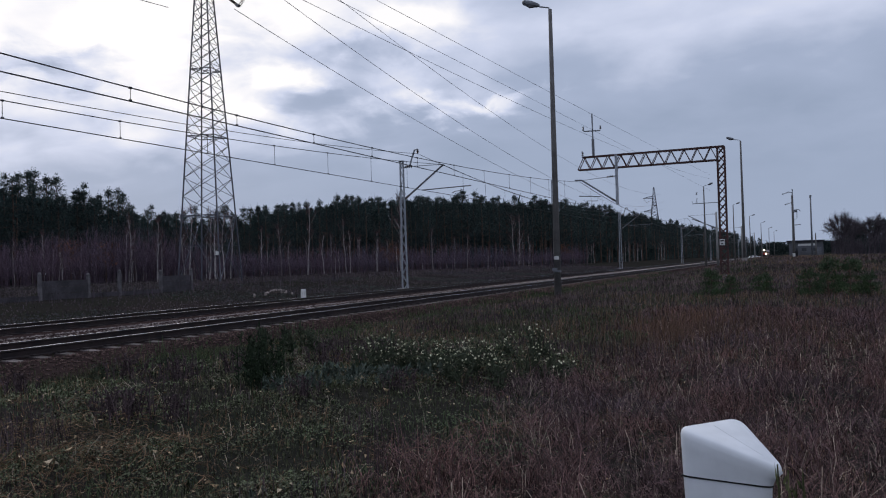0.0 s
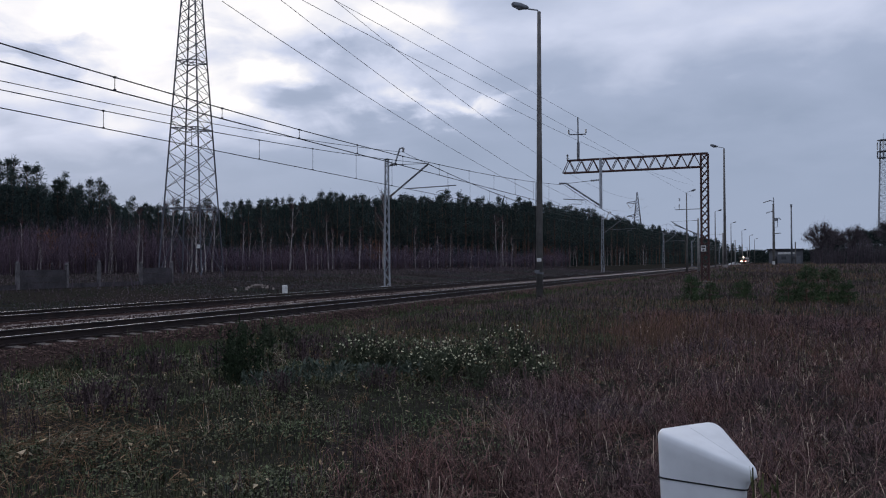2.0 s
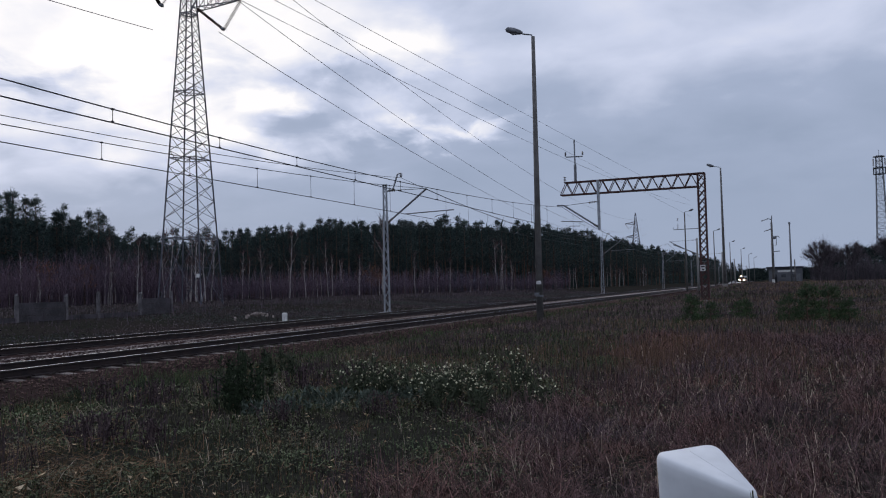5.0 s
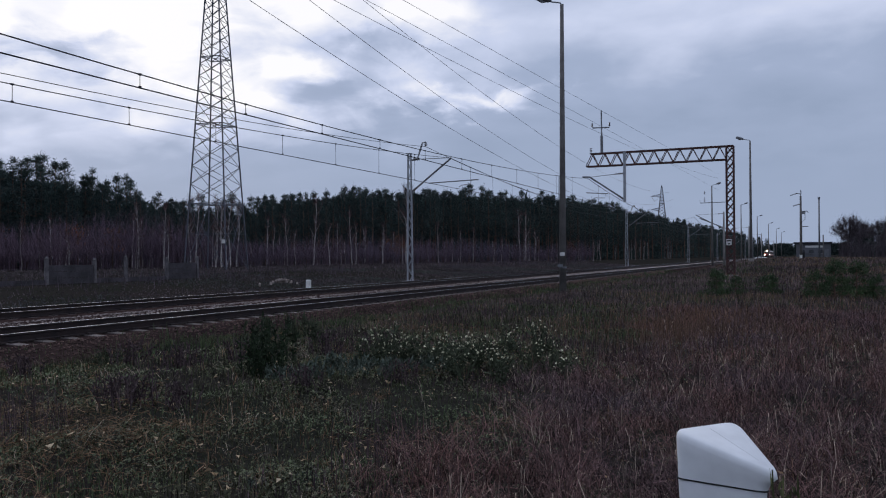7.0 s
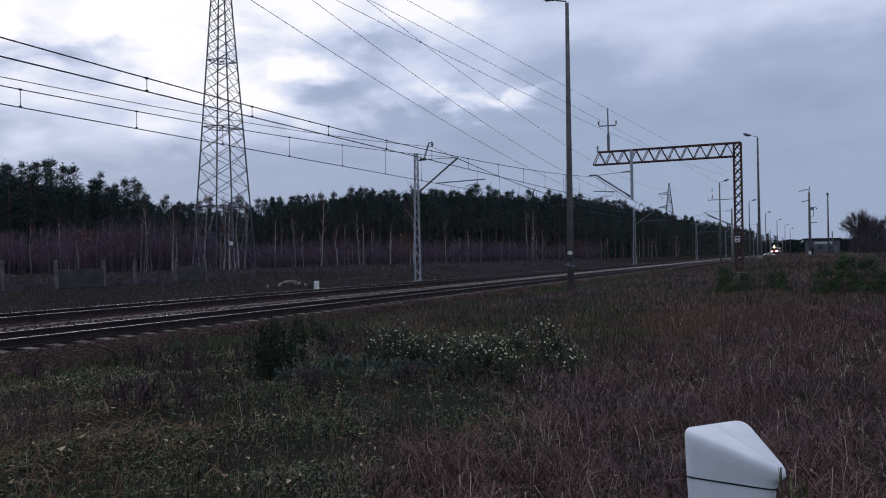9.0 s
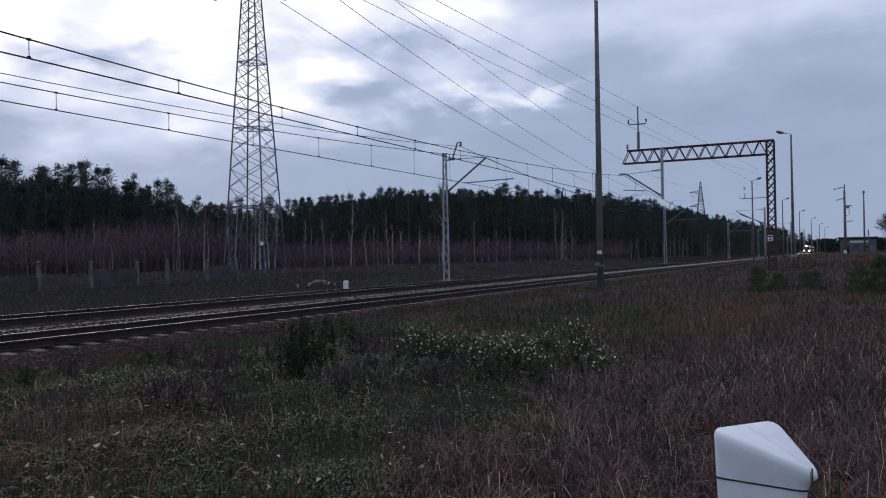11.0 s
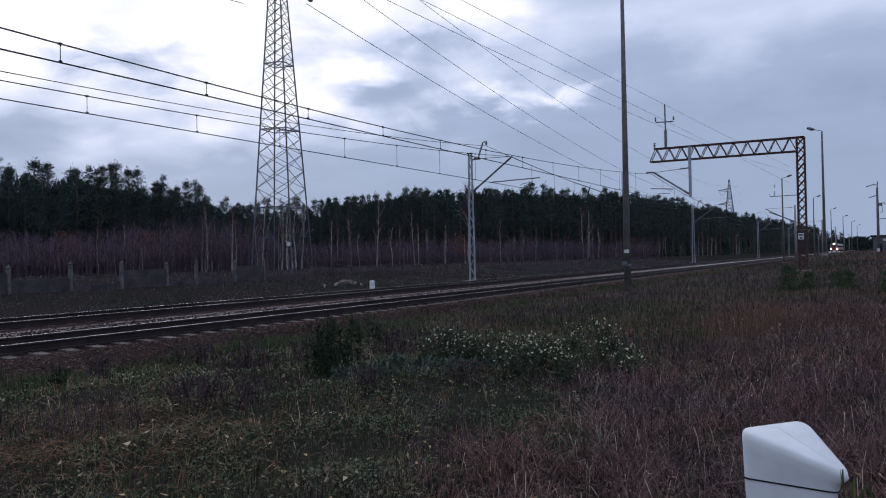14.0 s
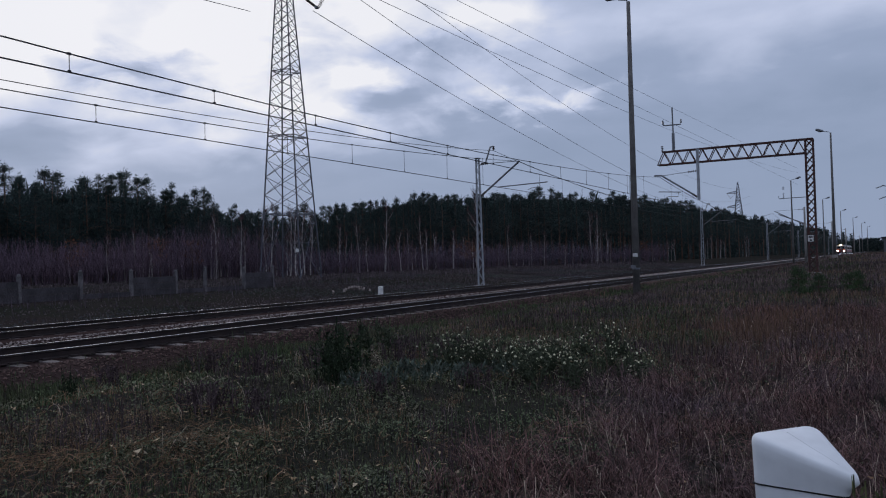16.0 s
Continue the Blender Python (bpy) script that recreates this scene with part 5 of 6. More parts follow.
def tussocks(name, label, material, clumps, near, far, keep, per, h, w, spread, arch, lo=-10.0, hi=61.0, power=1.0):
    """Clumps of arching blades that lean out from their roots and hang over at the tips."""
    cx, cy = wedge(clumps, near, far, lo, hi, power)
    k = (RNG.uniform(0, 1, clumps) < keep(cx, cy)) & not_ballast(cx) & ((cx + 0.1) ** 2 + (cy - 1.5) ** 2 > 0.06)
    cx, cy = cx[k], cy[k]
    size = RNG.uniform(0.5, 1.35, len(cx))
    lay = RNG.uniform(0, 6.283, len(cx))                # the way the wind has laid a clump
    cx, cy, size, lay = (np.repeat(v, per) for v in (cx, cy, size, lay))
    n = len(cx)
    a = np.where(RNG.uniform(0, 1, n) < 0.5, RNG.uniform(0, 6.283, n), lay + RNG.normal(0, 0.6, n))
    r = spread * size * np.sqrt(RNG.uniform(0, 1, n))
    t = RNG.uniform(0, 6.283, n)
    x, y = cx + np.cos(t) * r, cy + np.sin(t) * r
    z = ground_z(x, y) - 0.015
    ln = h * size * RNG.uniform(0.45, 1.25, n)
    tilt = np.abs(RNG.normal(0.15, 0.35, n))
    bend = arch * RNG.uniform(0.3, 1.3, n)
    wide = w * np.maximum(1.0, np.hypot(x, y) / 9.0) * RNG.uniform(0.55, 1.3, n)
    twist = a + RNG.normal(0, 0.9, n)
    side = np.stack([-np.sin(twist), np.cos(twist), np.zeros(n)], 1) * (wide / 2)[:, None]
    p = np.zeros((n, 7, 3))
    c = np.stack([x, y, z], 1)
    p[:, 0], p[:, 1] = c - side, c + side
    for i, (seg, f) in enumerate(((0.42, 0.9), (0.33, 0.65), (0.25, 0.0))):
        ang = np.clip(tilt + bend * (0.15 + 0.45 * i), 0, 2.4)
        c = c + np.stack([np.cos(a) * np.sin(ang), np.sin(a) * np.sin(ang), np.cos(ang)], 1) * (ln * seg)[:, None]
        c[:, 2] = np.maximum(c[:, 2], z + 0.02)
        if i < 2:
            p[:, 2 + 2 * i], p[:, 3 + 2 * i] = c - side * f, c + side * f
        else:
            p[:, 6] = c
    triangles(name, p, material, label, "grass", per=7)


# short green grass on the trodden side
grow("short_grass", "short green grass mixed with moss on trodden ground", GRASS_GREEN, 120000, 2.0, 26, lambda x, y: (1 - red_zone(x, y)) * (0.60 + 0.40 * field_noise(x, y, 1.1, 1.0)),
     lambda x, y: 0.045 + 0.04 * smooth01(0, 0.5, field_noise(x, y, 1.9, 2.0)) + 0.005 * np.hypot(x, y), 0.0065, 0.75, droop=0.6)
grow("tan_grass", "dry tan grass in patches on the ground", GRASS_TAN, 26000, 2.0, 30, lambda x, y: (1 - 0.75 * red_zone(x, y)) * smooth01(-0.15, 0.5, field_noise(x, y, 1.7, 4.0)),
     lambda x, y: 0.13 + 0.003 * np.hypot(x, y), 0.005, 1.2, droop=1.0)


def leaf_mat():
    """Small clover-like leaves close to the ground."""
    n = 170000
    x, y = wedge(n, 2.0, 17, -4, 61)
    k = RNG.uniform(0, 1, n) < (1 - 0.9 * red_zone(x, y)) * (0.10 + 0.90 * smooth01(-0.30, 0.4, field_noise(x, y, 2.3, 0.4))) * (x > -11.8)
    x, y = x[k], y[k]
    m = len(x)
    z = ground_z(x, y) + RNG.uniform(0.005, 0.075, m) * (0.6 + 0.6 * (field_noise(x, y, 3.3, 1.0) > 0))
    a, s = RNG.uniform(0, 6.28, m), RNG.uniform(0.007, 0.019, m) * np.maximum(1, np.hypot(x, y) / 8)
    c = np.stack([np.cos(a), np.sin(a), RNG.normal(0, 0.45, m)], 1) * s[:, None]
    d = np.stack([-np.sin(a), np.cos(a), RNG.normal(0, 0.45, m)], 1) * s[:, None] * 0.7
    p = np.stack([x, y, z], 1)
    triangles("ground_leaves", np.stack([p - c * 0.6, p + d, p + c, p - c * 0.6, p + c, p - d], 1), LEAF_MAT, "mat of small green leaves and moss on the ground", "groundcover")


leaf_mat()
# tall dead grass towards the post
tussocks("dead_grass", "tall tangled dead reddish-brown grass", GRASS_RED, 5600, 1.9, 24, lambda x, y: red_zone(x, y) * (0.45 + 0.55 * smooth01(-0.4, 0.2, field_noise(x, y, 3.1, 3.0))), 26, 0.34, 0.0055, 0.13, 1.9, -10, 46)
tussocks("golden_tufts", "rusty golden tufts of dead grass among the green", GRASS_TAN, 420, 2.2, 16, lambda x, y: smooth01(-0.2, 0.5, field_noise(x, y, 1.4, 7.0)) * (1 - 0.5 * red_zone(x, y)), 24, 0.17, 0.0038, 0.10, 1.8, -8, 58)
tussocks("green_tufts", "long arching green grass tufts on the trodden ground", GRASS_GREEN, 2300, 2.2, 18, lambda x, y: (1 - 0.92 * red_zone(x, y)) * smooth01(-0.35, 0.4, field_noise(x, y, 1.25, 3.4)), 20, 0.13, 0.0045, 0.10, 1.4, -6, 60)
tussocks("straw_tufts", "pale arching straw tufts in the grass", GRASS_STRAW, 900, 2.0, 14, lambda x, y: 0.35 + 0.5 * red_zone(x, y), 5, 0.30, 0.0036, 0.06, 1.7, -8, 56)
grow("straw_blades", "scattered bleached straw blades in dead grass", GRASS_STRAW, 4000, 1.9, 18, lambda x, y: 0.9 * red_zone(x, y), lambda x, y: 0.30 + 0 * x, 0.005, 1.2, lo=-10, hi=50, droop=1.0)
grow("dry_weeds", "grey-brown dead weed stalks in patches", WEED_GREY, 46000, 4.0, 26, lambda x, y: smooth01(0.15, 0.55, field_noise(x, y, 1.35, 6.0)) * (1 - 0.6 * red_zone(x, y)),
     lambda x, y: 0.22 + 0.12 * field_noise(x, y, 0.8, 1.5), 0.006, 0.35)


def slivers(name, label, material, n, near, far, keep, top, length, width, lo=-10, hi=61):
    """A tangle of fallen blades lying every way."""
    x, y = wedge(n, near, far, lo, hi)
    k = (RNG.uniform(0, 1, n) < keep(x, y)) & not_ballast(x) & ((x + 0.1) ** 2 + (y - 1.5) ** 2 > 0.03)
    x, y = x[k], y[k]
    m = len(x)
    grow_ = np.maximum(1, np.hypot(x, y) / 9)
    p = np.stack([x, y, ground_z(x, y) + RNG.uniform(0.0, 1.0, m) ** 1.4 * top], 1)
    d = np.stack([RNG.normal(0, 1, m), RNG.normal(0, 1, m), RNG.normal(0, 0.55, m)], 1)
    d *= (length * RNG.uniform(0.5, 1.4, m) / np.linalg.norm(d, axis=1))[:, None]
    s = np.cross(d, RNG.normal(0, 1, (m, 3)))
    s *= (width * grow_ * RNG.uniform(0.6, 1.4, m) / (np.linalg.norm(s, axis=1) + 1e-9))[:, None]
    bend = np.stack([RNG.normal(0, 1, m), RNG.normal(0, 1, m), RNG.normal(0.3, 0.6, m)], 1) * (length * 0.16)
    q = np.stack([p - d / 2, p - d / 2 + s * 0.6, p + bend - s / 2, p + bend + s / 2, p + d / 2], 1)
    triangles(name, q, material, label, "grass", per=5)


slivers("grass_tangle", "tangle of fallen dead reddish grass blades", GRASS_RED, 26000, 1.9, 24, lambda x, y: red_zone(x, y), 0.16, 0.12, 0.005, -10, 44)
slivers("straw_tangle", "flattened patches of tan straw on the ground", GRASS_TAN, 90000, 2.2, 20, lambda x, y: (1 - 0.8 * red_zone(x, y)) * np.maximum(0.35 * smooth01(0.15, 0.6, field_noise(x, y, 1.15, 9.0)), 2 * np.exp(-((x + 6.5) ** 2 / 2.6 + (y - 4.7) ** 2 / 1.3))), 0.10, 0.15, 0.0045)
slivers("field_tangle", "low tangle of dull dead grass in the field", FIELD_BROWN, 12000, 12, 60, lambda x, y: np.where(x > -12, 0.9, 0), 0.12, 0.14, 0.0045, -12, 36)
# the field farther off
far_keep = lambda x, y: np.where(x > -12.0, 0.9, 0.0)
grow("field_grass_brown", "rough purplish-brown grass of the open field", FIELD_BROWN, 150000, 13, 130, lambda x, y: far_keep(x, y) * (0.15 + 0.7 * smooth01(-0.5, 0.5, field_noise(x, y, 1.3, 2.2))), lambda x, y: 0.20 + 0.08 * field_noise(x, y, 1.1, 2.0) + 0.001 * np.hypot(x, y), 0.0042, 0.7, lo=-12, hi=36, droop=0.45)
grow("field_grass_tan", "golden dry grass tufts of the open field", FIELD_TAN, 80000, 13, 150, lambda x, y: far_keep(x, y) * smooth01(-0.1, 0.6, field_noise(x, y, 0.33, 0.7)), lambda x, y: 0.24 + 0.10 * field_noise(x, y, 0.9, 1.0) + 0.001 * np.hypot(x, y), 0.0042, 0.5, lo=-12, hi=30, droop=0.3)
grow("field_weeds", "grey-brown dead weeds in dark patches of the field", WEED_GREY, 70000, 9, 110, lambda x, y: np.where(x > -12, 1, 0) * smooth01(0.0, 0.5, field_noise(x, y, 0.75, 8.0)), lambda x, y: 0.30 + 0.001 * np.hypot(x, y), 0.0042, 0.6, lo=-12, hi=40, droop=0.3)
grow("field_grass_green", "patches of olive green grass in the open field", GRASS_GREEN, 80000, 10, 110, lambda x, y: far_keep(x, y) * np.maximum(smooth01(-0.1, 0.5, field_noise(x, y, 0.4, 3.7)), 0.9 * np.exp(-((x - 0.2) ** 2 / 6 + (y - 15) ** 2 / 20))), lambda x, y: 0.20 + 0.001 * np.hypot(x, y), 0.0045, 0.6, lo=-12, hi=40, droop=0.2)


GOLDEN = mat("rusty_golden_grass", (0.180, 0.106, 0.070), 0.9, scale=0.5, var=0.4, other=(0.110, 0.076, 0.058), island=0.5, bump=0, spec=0.1)
grow("golden_grass", "upright golden tuft grass in a patch of the field", GOLDEN, 26000, 9, 26, lambda x, y: np.exp(-((x + 2.1) ** 2 / 2.6 + (y - 17.0) ** 2 / 12)) * smooth01(-0.6, 0.3, field_noise(x, y, 2.6, 1.0)),
     lambda x, y: 0.46 + 0 * x, 0.0045, 0.3, lo=-4, hi=18)


# beyond the tracks
def beyond(name, label, material, n, keep, h, w):
    y = RNG.uniform(2, 150, n)
    x = -23.6 - RNG.uniform(0, 1, n) ** 1.7 * (np.abs(edge_x(y)) - 24)
    k = (RNG.uniform(0, 1, n) < keep(x, y)) & (np.degrees(np.arctan2(-x, y)) < 62)
    x, y = x[k], y[k]
    triangles(name, blades(x, y, h * RNG.uniform(0.4, 1.3, len(x)), w * RNG.uniform(0.6, 1.4, len(x)) * np.hypot(x, y) / 40, 0.45), material, label, "grass", per=5)


BANK_GREEN = mat("dark_bank_grass", (0.066, 0.082, 0.066), 0.9, scale=0.12, var=0.4, other=(0.080, 0.066, 0.076), island=0.3, bump=0, spec=0.1)
beyond("bank_grass_green", "dark green grass beyond the tracks", BANK_GREEN, 100000, lambda x, y: smooth01(-0.4, 0.4, field_noise(x, y, 0.22, 1.0)) * np.where(x > -40, 1, 0.4), 0.075, 0.085)
beyond("bank_grass_brown", "dull brown grass and dead weeds beyond the tracks", DULL, 100000, lambda x, y: 0.5 + 0.5 * field_noise(x, y, 0.3, 5.0), 0.09, 0.06)
beyond("bank_grass_tan", "pale dry grass before the thicket", DULL, 26000, lambda x, y: np.where(x < -40, 0.6, 0.06), 0.30, 0.05)
FENCE_WEED = mat("purplish_dead_weeds", (0.100, 0.078, 0.092), 0.9, scale=0.5, var=0.4, other=(0.056, 0.046, 0.056), island=0.5, bump=0, spec=0.1)
beyond("bank_weeds", "dead weed stalks round the old fence", FENCE_WEED, 44000, lambda x, y: np.exp(-((x + 36.8) / 2.4) ** 2) * smooth01(-0.6, 0.3, field_noise(x, y, 0.8, 2.0)) * np.where(y < 60, 1, 0.4), 0.75, 0.022)


# grass at the foot of the ballast
def verge():
    n = 30000
    y = 3 + 90 * RNG.uniform(0, 1, n) ** 1.5
    x = -11.7 + RNG.normal(0, 0.6, n)
    k = x < -10.2
    x, y = x[k], y[k]
    h = (0.20 + 0.16 * field_noise(x * 0.3, y, 0.8, 1.0)) * RNG.uniform(0.5, 1.3, len(x))
    z = np.maximum(ground_z(x, y), np.interp(x, (-13.3, -13.0, -12.1, -11.9), (-0.06, -0.10, -0.42, -0.6)))
    triangles("verge_grass", blades(x, y, h, 0.010 * np.maximum(1, np.hypot(x, y) / 14), 0.4, z), GRASS_GREEN, "grass growing at the foot of the ballast", "grass", per=5)


verge()


# loose stones on the ballast
def stones(name, label, material, n, pick):
    y = 3 + 85 * RNG.uniform(0, 1, n) ** 1.6
    x = pick(n)
    z = np.interp(x, (-18.0, -17.3, -16.6, -13.3, -13.0, -12.1), (0.045, 0.075, -0.04, -0.04, -0.08, -0.39))
    r = RNG.uniform(0.020, 0.042, n) * np.maximum(1, y / 34)
    oct_ = np.array([(1, 0, 0), (0, 1, 0), (-1, 0, 0), (0, -1, 0), (0, 0, 0.75), (0, 0, -0.75)], float)
    v = oct_[None] * RNG.uniform(0.55, 1.25, (n, 6, 1)) * r[:, None, None] + RNG.normal(0, 0.15, (n, 6, 3)) * r[:, None, None]
    v += np.stack([x, y, z], 1)[:, None]
    f = np.array([(0, 1, 4), (1, 2, 4), (2, 3, 4), (3, 0, 4), (1, 0, 5), (2, 1, 5), (3, 2, 5), (0, 3, 5)])
    me = bpy.data.meshes.new(name)
    me.from_pydata(v.reshape(-1, 3).tolist(), [], (np.arange(n)[:, None, None] * 6 + f[None]).reshape(-1, 3).tolist())
    me.materials.append(material)
    tagged(new(name, me), label, "stones", kind="stuff")


stones("ballast_stones", "loose reddish-brown ballast stones beside the track", STONE, 15000, lambda n: RNG.uniform(-13.5, -11.9, n))
stones("pale_ballast_stones", "loose pale ballast stones between the rails", STONE_PALE, 10000, lambda n: np.where(RNG.uniform(0, 1, n) < 0.85, RNG.uniform(-17.75, -16.7, n), RNG.uniform(-15.4, -14.3, n)))


# fallen leaves on the short grass
def leaves():
    n = 2000
    x, y = wedge(n, 2.2, 14, -4, 60)
    k = RNG.uniform(0, 1, n) < (1 - 0.85 * red_zone(x, y)) * (0.5 + 0.5 * field_noise(x, y, 1.6, 2.0))
    x, y = x[k], y[k]
    m = len(x)
    z = ground_z(x, y) + 0.05 + RNG.uniform(0, 0.05, m)
    a, s = RNG.uniform(0, 6.28, m), RNG.uniform(0.012, 0.034, m)
    c, sn = np.cos(a) * s, np.sin(a) * s
    t1, t2 = RNG.normal(0, 0.5, m) * s, RNG.normal(0, 0.5, m) * s
    p0 = np.stack([x - c, y - sn, z], 1)
    p1 = np.stack([x - sn * 0.55, y + c * 0.55, z + t1], 1)
    p2 = np.stack([x + c, y + sn, z + t2], 1)
    p3 = np.stack([x + sn * 0.55, y - c * 0.55, z + t1 * 0.6], 1)
    triangles("fallen_leaves", np.stack([p0, p1, p2, p0, p2, p3], 1), LEAF_DEAD, "fallen pale and brown leaves lying in the grass", "leaves")


leaves()


# white-flowering weeds
def flower_plant(seed, h):
    rng = np.random.default_rng(seed)
    t = thing("flowering_weed", (0, 0, 0), "leggy weed with small pale yellow-white flowers", "weed", "flowering weeds")
    st, leaf, fl = Solid(), [], []
    for i in range(9):
        a, l = rng.uniform(0, 6.28), rng.uniform(0.05, 0.30)
        top = np.array([math.cos(a) * l, math.sin(a) * l, h * rng.uniform(0.6, 1.0)])
        st.tube([(0, 0, -0.02), tuple(top * (0.35, 0.35, 0.55)), tuple(top)], [0.006, 0.005, 0.003], 4, False)
        for j in range(12):
            q = rng.uniform(0.15, 0.95)
            p = top * np.array([q, q, q])
            o = rng.normal(size=3) * 0.05 + np.array([0, 0, 0.03])
            w = np.cross(o, rng.normal(size=3))
            w = w / (np.linalg.norm(w) + 1e-6) * 0.014
            leaf.append([p - w, p + w, p + o])
        for j in range(2):
            c = top + rng.normal(size=3) * np.array([0.05, 0.05, 0.05])
            r = rng.uniform(0.011, 0.018)
            u = rng.normal(size=3)
            u /= np.linalg.norm(u)
            v = np.cross(u, rng.normal(size=3))
            v /= np.linalg.norm(v)
            for k in range(4):
                b, d = k * 1.571, k * 1.571 + 0.95
                fl.append([c, c + (u * math.cos(b) + v * math.sin(b)) * r, c + (u * math.cos(d) + v * math.sin(d)) * r])
    tagged(part("stalk", st, STALK, t), kind="stuff")
    for name, arr, m in (("foliage", leaf, STALK), ("bloom", fl, PETAL)):
        o = triangles(name, np.array(arr), m, "", "")
        o.parent = t
        tagged(o, "pale petals" if name == "bloom" else "", kind="stuff")
    return t


FLOWERS = [flower_plant(50 + k, 0.36 + 0.09 * k) for k in range(4)]
spots = [(-5.3 + RNG.normal(0, 0.38), 10.7 + RNG.normal(0, 0.5)) for _ in range(9)] + [(-3.75 + RNG.normal(0, 0.40), 10.1 + RNG.normal(0, 0.5)) for _ in range(12)] + \
        [(-4.4 + RNG.normal(0, 0.45), 11.3 + RNG.normal(0, 0.5)) for _ in range(5)]
for i, (x, y) in enumerate(spots):
    m = pose(x, y, gz(x, y), 0, 0, RNG.uniform(0, 360))
    if i < 4:
        FLOWERS[i].matrix_basis = m
    else:
        copy_thing(FLOWERS[i % 4], m)


# dark upright weeds, broad bluish leaves, dead weed tufts
def leafy_weed(seed, h, stalks, spread, material, name, label, leaf=0.09, per=16):
    rng = np.random.default_rng(seed)
    t = thing(name, (0, 0, 0), label, "weed", label.split(" with")[0] + " group")
    st, lf = Solid(), []
    for i in range(stalks):
        a, l = rng.uniform(0, 6.28), rng.uniform(0, spread)
        b = np.array([math.cos(a) * l, math.sin(a) * l, 0])
        top = b + np.array([rng.normal(0, 0.05), rng.normal(0, 0.05), h * rng.uniform(0.6, 1.0)])
        st.tube([tuple(b - (0, 0, 0.03)), tuple(top)], [0.008, 0.004], 4, False)
        for j in range(per):
            p = b + (top - b) * rng.uniform(0.08, 1.0)
            o = rng.normal(size=3) * leaf * 0.6 + np.array([0, 0, leaf * 0.6])
            w = np.cross(o, rng.normal(size=3))
            w = w / (np.linalg.norm(w) + 1e-6) * leaf * 0.2
            m = p + o * 0.5
            lf += [[p, m - w, m + w], [m - w, p + o, m + w]]
    tagged(part("stalk", st, material, t), kind="stuff")
    o = triangles("foliage", np.array(lf), material, "", "")
    o.parent = t
    tagged(o, kind="stuff")
    return t


dw = leafy_weed(81, 0.80, 13, 0.30, WEED_DARK, "dark_weed", "tall dark green weed with upright leafy stalks", 0.075, 30)
dw.matrix_basis = pose(-6.75, 8.95, gz(-6.75, 8.95))
for x, y, s in ((-6.35, 8.9, 0.95), (-6.95, 9.25, 0.8), (-6.55, 8.75, 0.7), (-9.3, 6.7, 0.5)):
    plant_copy(dw, Matrix.LocRotScale((x, y, gz(x, y)), Euler((0, 0, x * 9)), (s, s, s)))
gb = leafy_weed(82, 0.55, 10, 0.5, STALK, "green_bush", "loose green bush with narrow leaves near the tracks", 0.11, 22)
gb.matrix_basis = pose(-8.6, 12.4, gz(-8.6, 12.4))
for x, y, s in ((-9.3, 12.6, 0.9), (-8.0, 12.2, 0.75), (-10.9, 10.2, 0.6), (-10.2, 11.0, 0.5)):
    plant_copy(gb, Matrix.LocRotScale((x, y, gz(x, y)), Euler((0, 0, x * 7)), (s, s, s)))
bl = leafy_weed(83, 0.22, 12, 0.28, LEAF_BLUE, "broadleaf_weed", "low bluish-green broadleaf weed with soft leaves", 0.075, 18)
bl.matrix_basis = pose(-5.6, 9.6, gz(-5.6, 9.6))
for i in range(16):
    x, y = -5.4 + RNG.normal(0, 0.55), 9.6 + RNG.normal(0, 0.45)
    if i > 11:
        x, y = -3.0 - RNG.uniform(0, 3.0), 3.6 + RNG.uniform(0, 1.4)
    s = RNG.uniform(0.6, 1.1) * (0.3 if i > 11 else 1)
    plant_copy(bl, Matrix.LocRotScale((x, y, gz(x, y)), Euler((0, 0, i)), (s, s, s)))
pw = leafy_weed(84, 0.34, 26, 0.36, WEED_GREY, "dead_weed", "dead grey-brown weed tuft with bare stalks", 0.05, 12)
pw.matrix_basis = pose(-6.5, 6.55, gz(-6.5, 6.55))
for x, y, s in ((-6.1, 6.7, 0.8), (-6.9, 6.5, 0.9), (-7.6, 9.9, 1.1), (-8.4, 9.2, 1.0), (-5.3, 8.0, 0.8), (-9.6, 9.4, 1.2), (-4.6, 8.9, 0.8), (-10.3, 8.2, 1.1), (-7.2, 11.3, 1.2), (-6.5, 12.2, 1.1)):
    plant_copy(pw, Matrix.LocRotScale((x, y, gz(x, y)), Euler((0, 0, x * 5)), (s, s, s)))

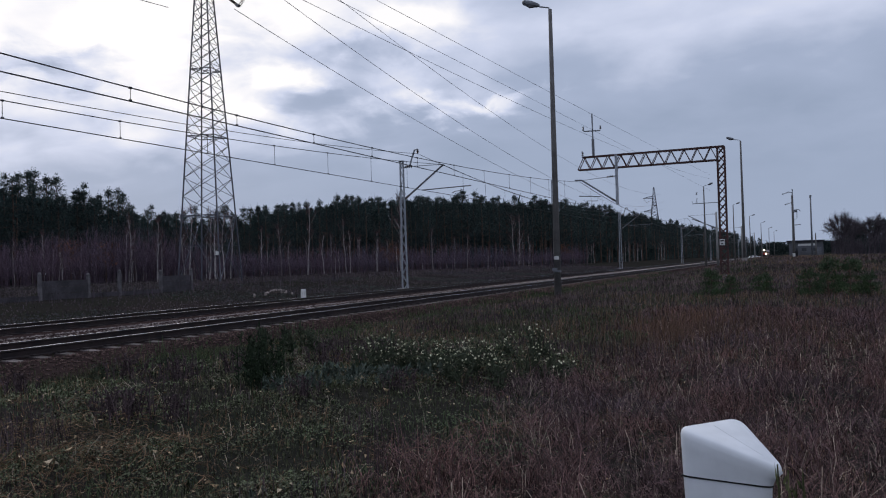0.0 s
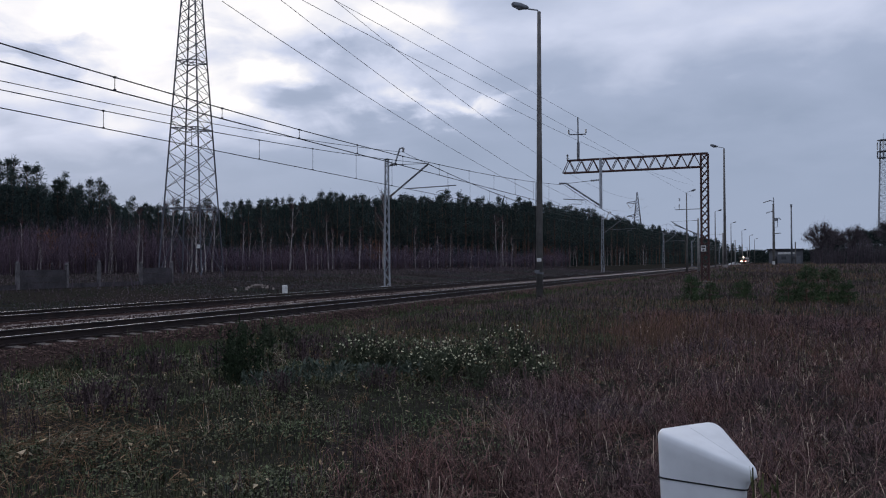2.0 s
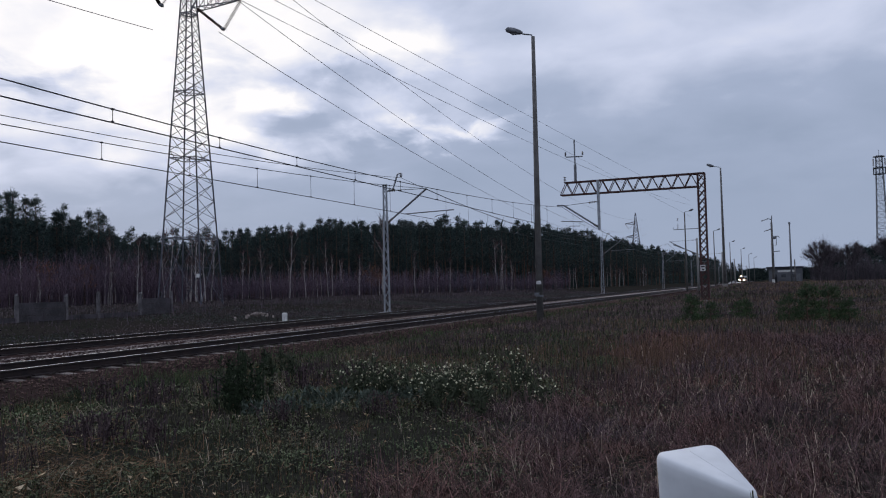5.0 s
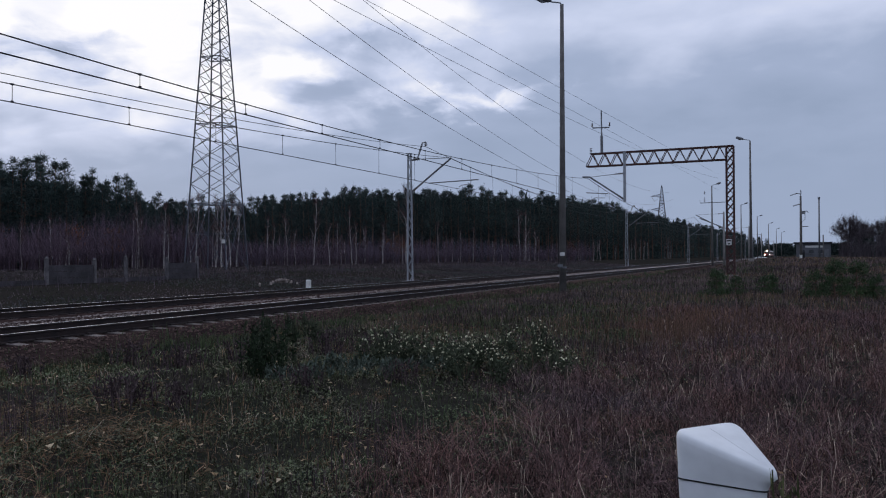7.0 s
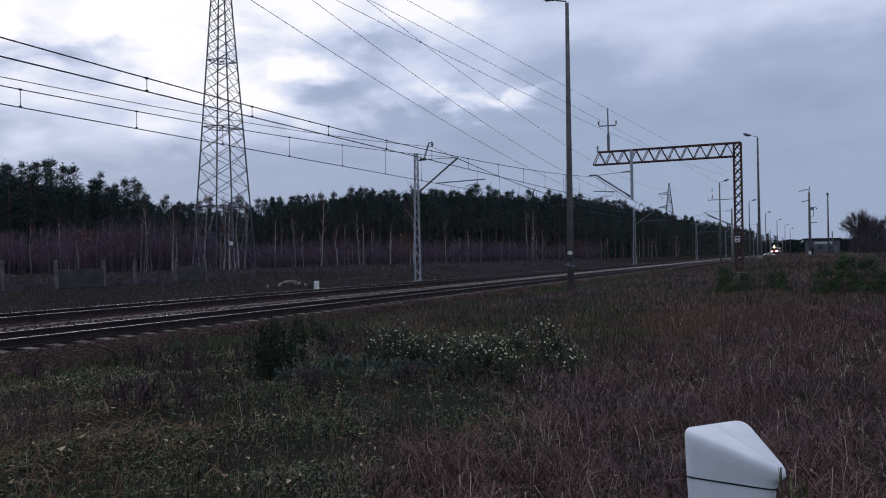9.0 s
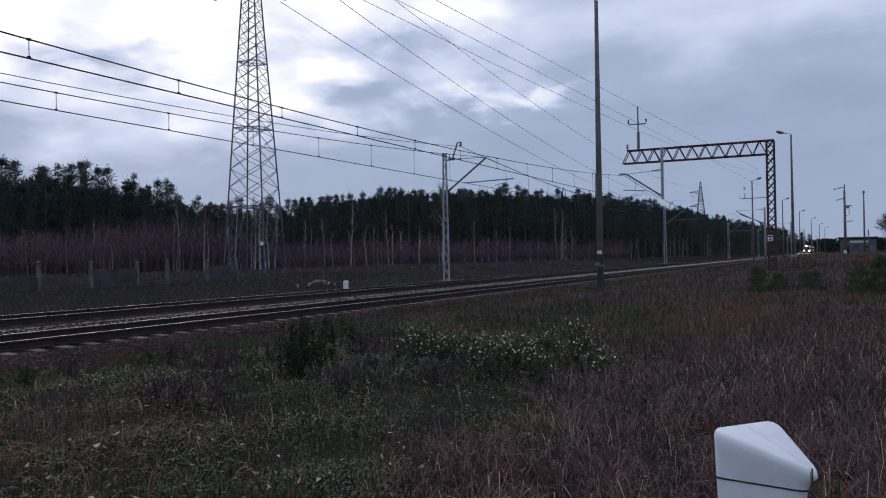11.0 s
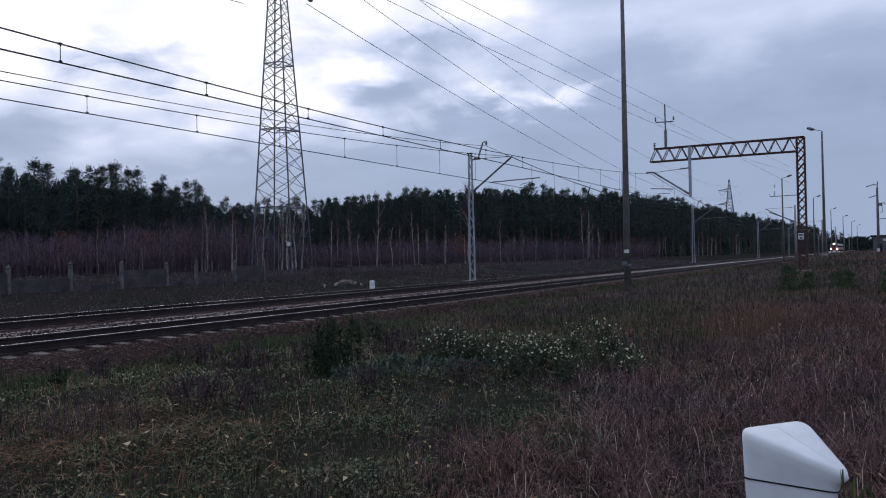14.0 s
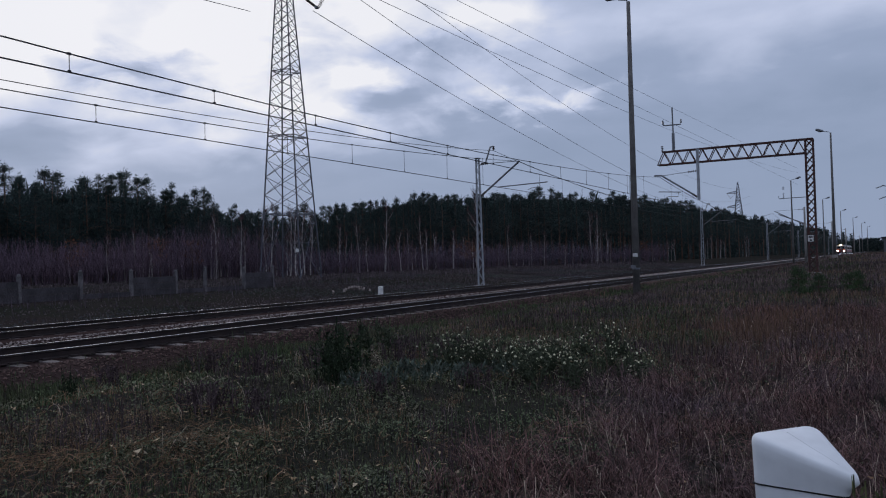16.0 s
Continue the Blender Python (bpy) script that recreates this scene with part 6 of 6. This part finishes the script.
SPRIG = mat("dry_green_sprig", (0.115, 0.115, 0.050), 0.8, scale=9, var=0.5, other=(0.050, 0.060, 0.028), island=0.6, bump=0, spec=0.15)
sprig = leafy_weed(91, 1.29, 40, 0.055, SPRIG, "tall_sprig", "leafy dry green sprig growing against the guide post", 0.030, 60)
sprig.matrix_basis = Matrix.LocRotScale((-0.002, 1.414, gz(0.0, 1.405)), None, (0.4, 0.4, 1.0))

# young pines in the field
SHRUB = mat("young_pine_needles", (0.056, 0.092, 0.036), 0.8, scale=1.2, var=0.4, other=(0.036, 0.060, 0.030), island=0.45, bump=0, spec=0.15)


def young_pine(h, seed):
    t = thing("young_pine", (0, 0, 0), "bushy young green pine standing in the dry field", "shrub", "young pines")
    cs, s = [], Solid().tube([(0, 0, -0.1), (0, 0, h * 0.95)], [0.035, 0.01], 5)
    for i in range(26):
        q = RNG.uniform(0.05, 1.0)
        a, l = RNG.uniform(0, 6.28), (0.62 - 0.42 * q) * h * RNG.uniform(0.4, 1.1)
        tip = np.array([math.cos(a) * l, math.sin(a) * l, q * h + 0.22 * l])
        s.tube([(0, 0, q * h * 0.85), tuple(tip)], [0.012, 0.005], 3, False)
        cs += [tip, tip * (0.6, 0.6, 0.92), tip + RNG.normal(size=3) * 0.05]
    part("trunk", s, PINE_BARK, t)
    o = triangles("crown", tufts(cs, 26, (0.06, 0.06, 0.05), 0.16, 0.022, 0.6), SHRUB, "", "")
    o.parent = t
    return t


yp = young_pine(1.3, 1)
yp.matrix_basis = pose(1.15, 31, gz(1.15, 31))
for x, y, s in ((1.9, 32, 0.95), (0.55, 30.5, 0.75), (2.5, 31.5, 0.62), (-2.75, 31, 0.78), (-2.2, 32.5, 0.55), (-0.9, 33, 0.62), (-1.3, 36, 0.5)):
    plant_copy(yp, Matrix.LocRotScale((x, y, gz(x, y)), Euler((0, 0, x * 3)), (s, s, s)))


def motions():
    walk(TRAIN, [(t_, pose(TRACK_NEAR, y_, RAIL_Z)) for t_, y_ in
                 ((0, 512), (4, 480), (8, 438), (12, 391), (16, 334))])


motions()
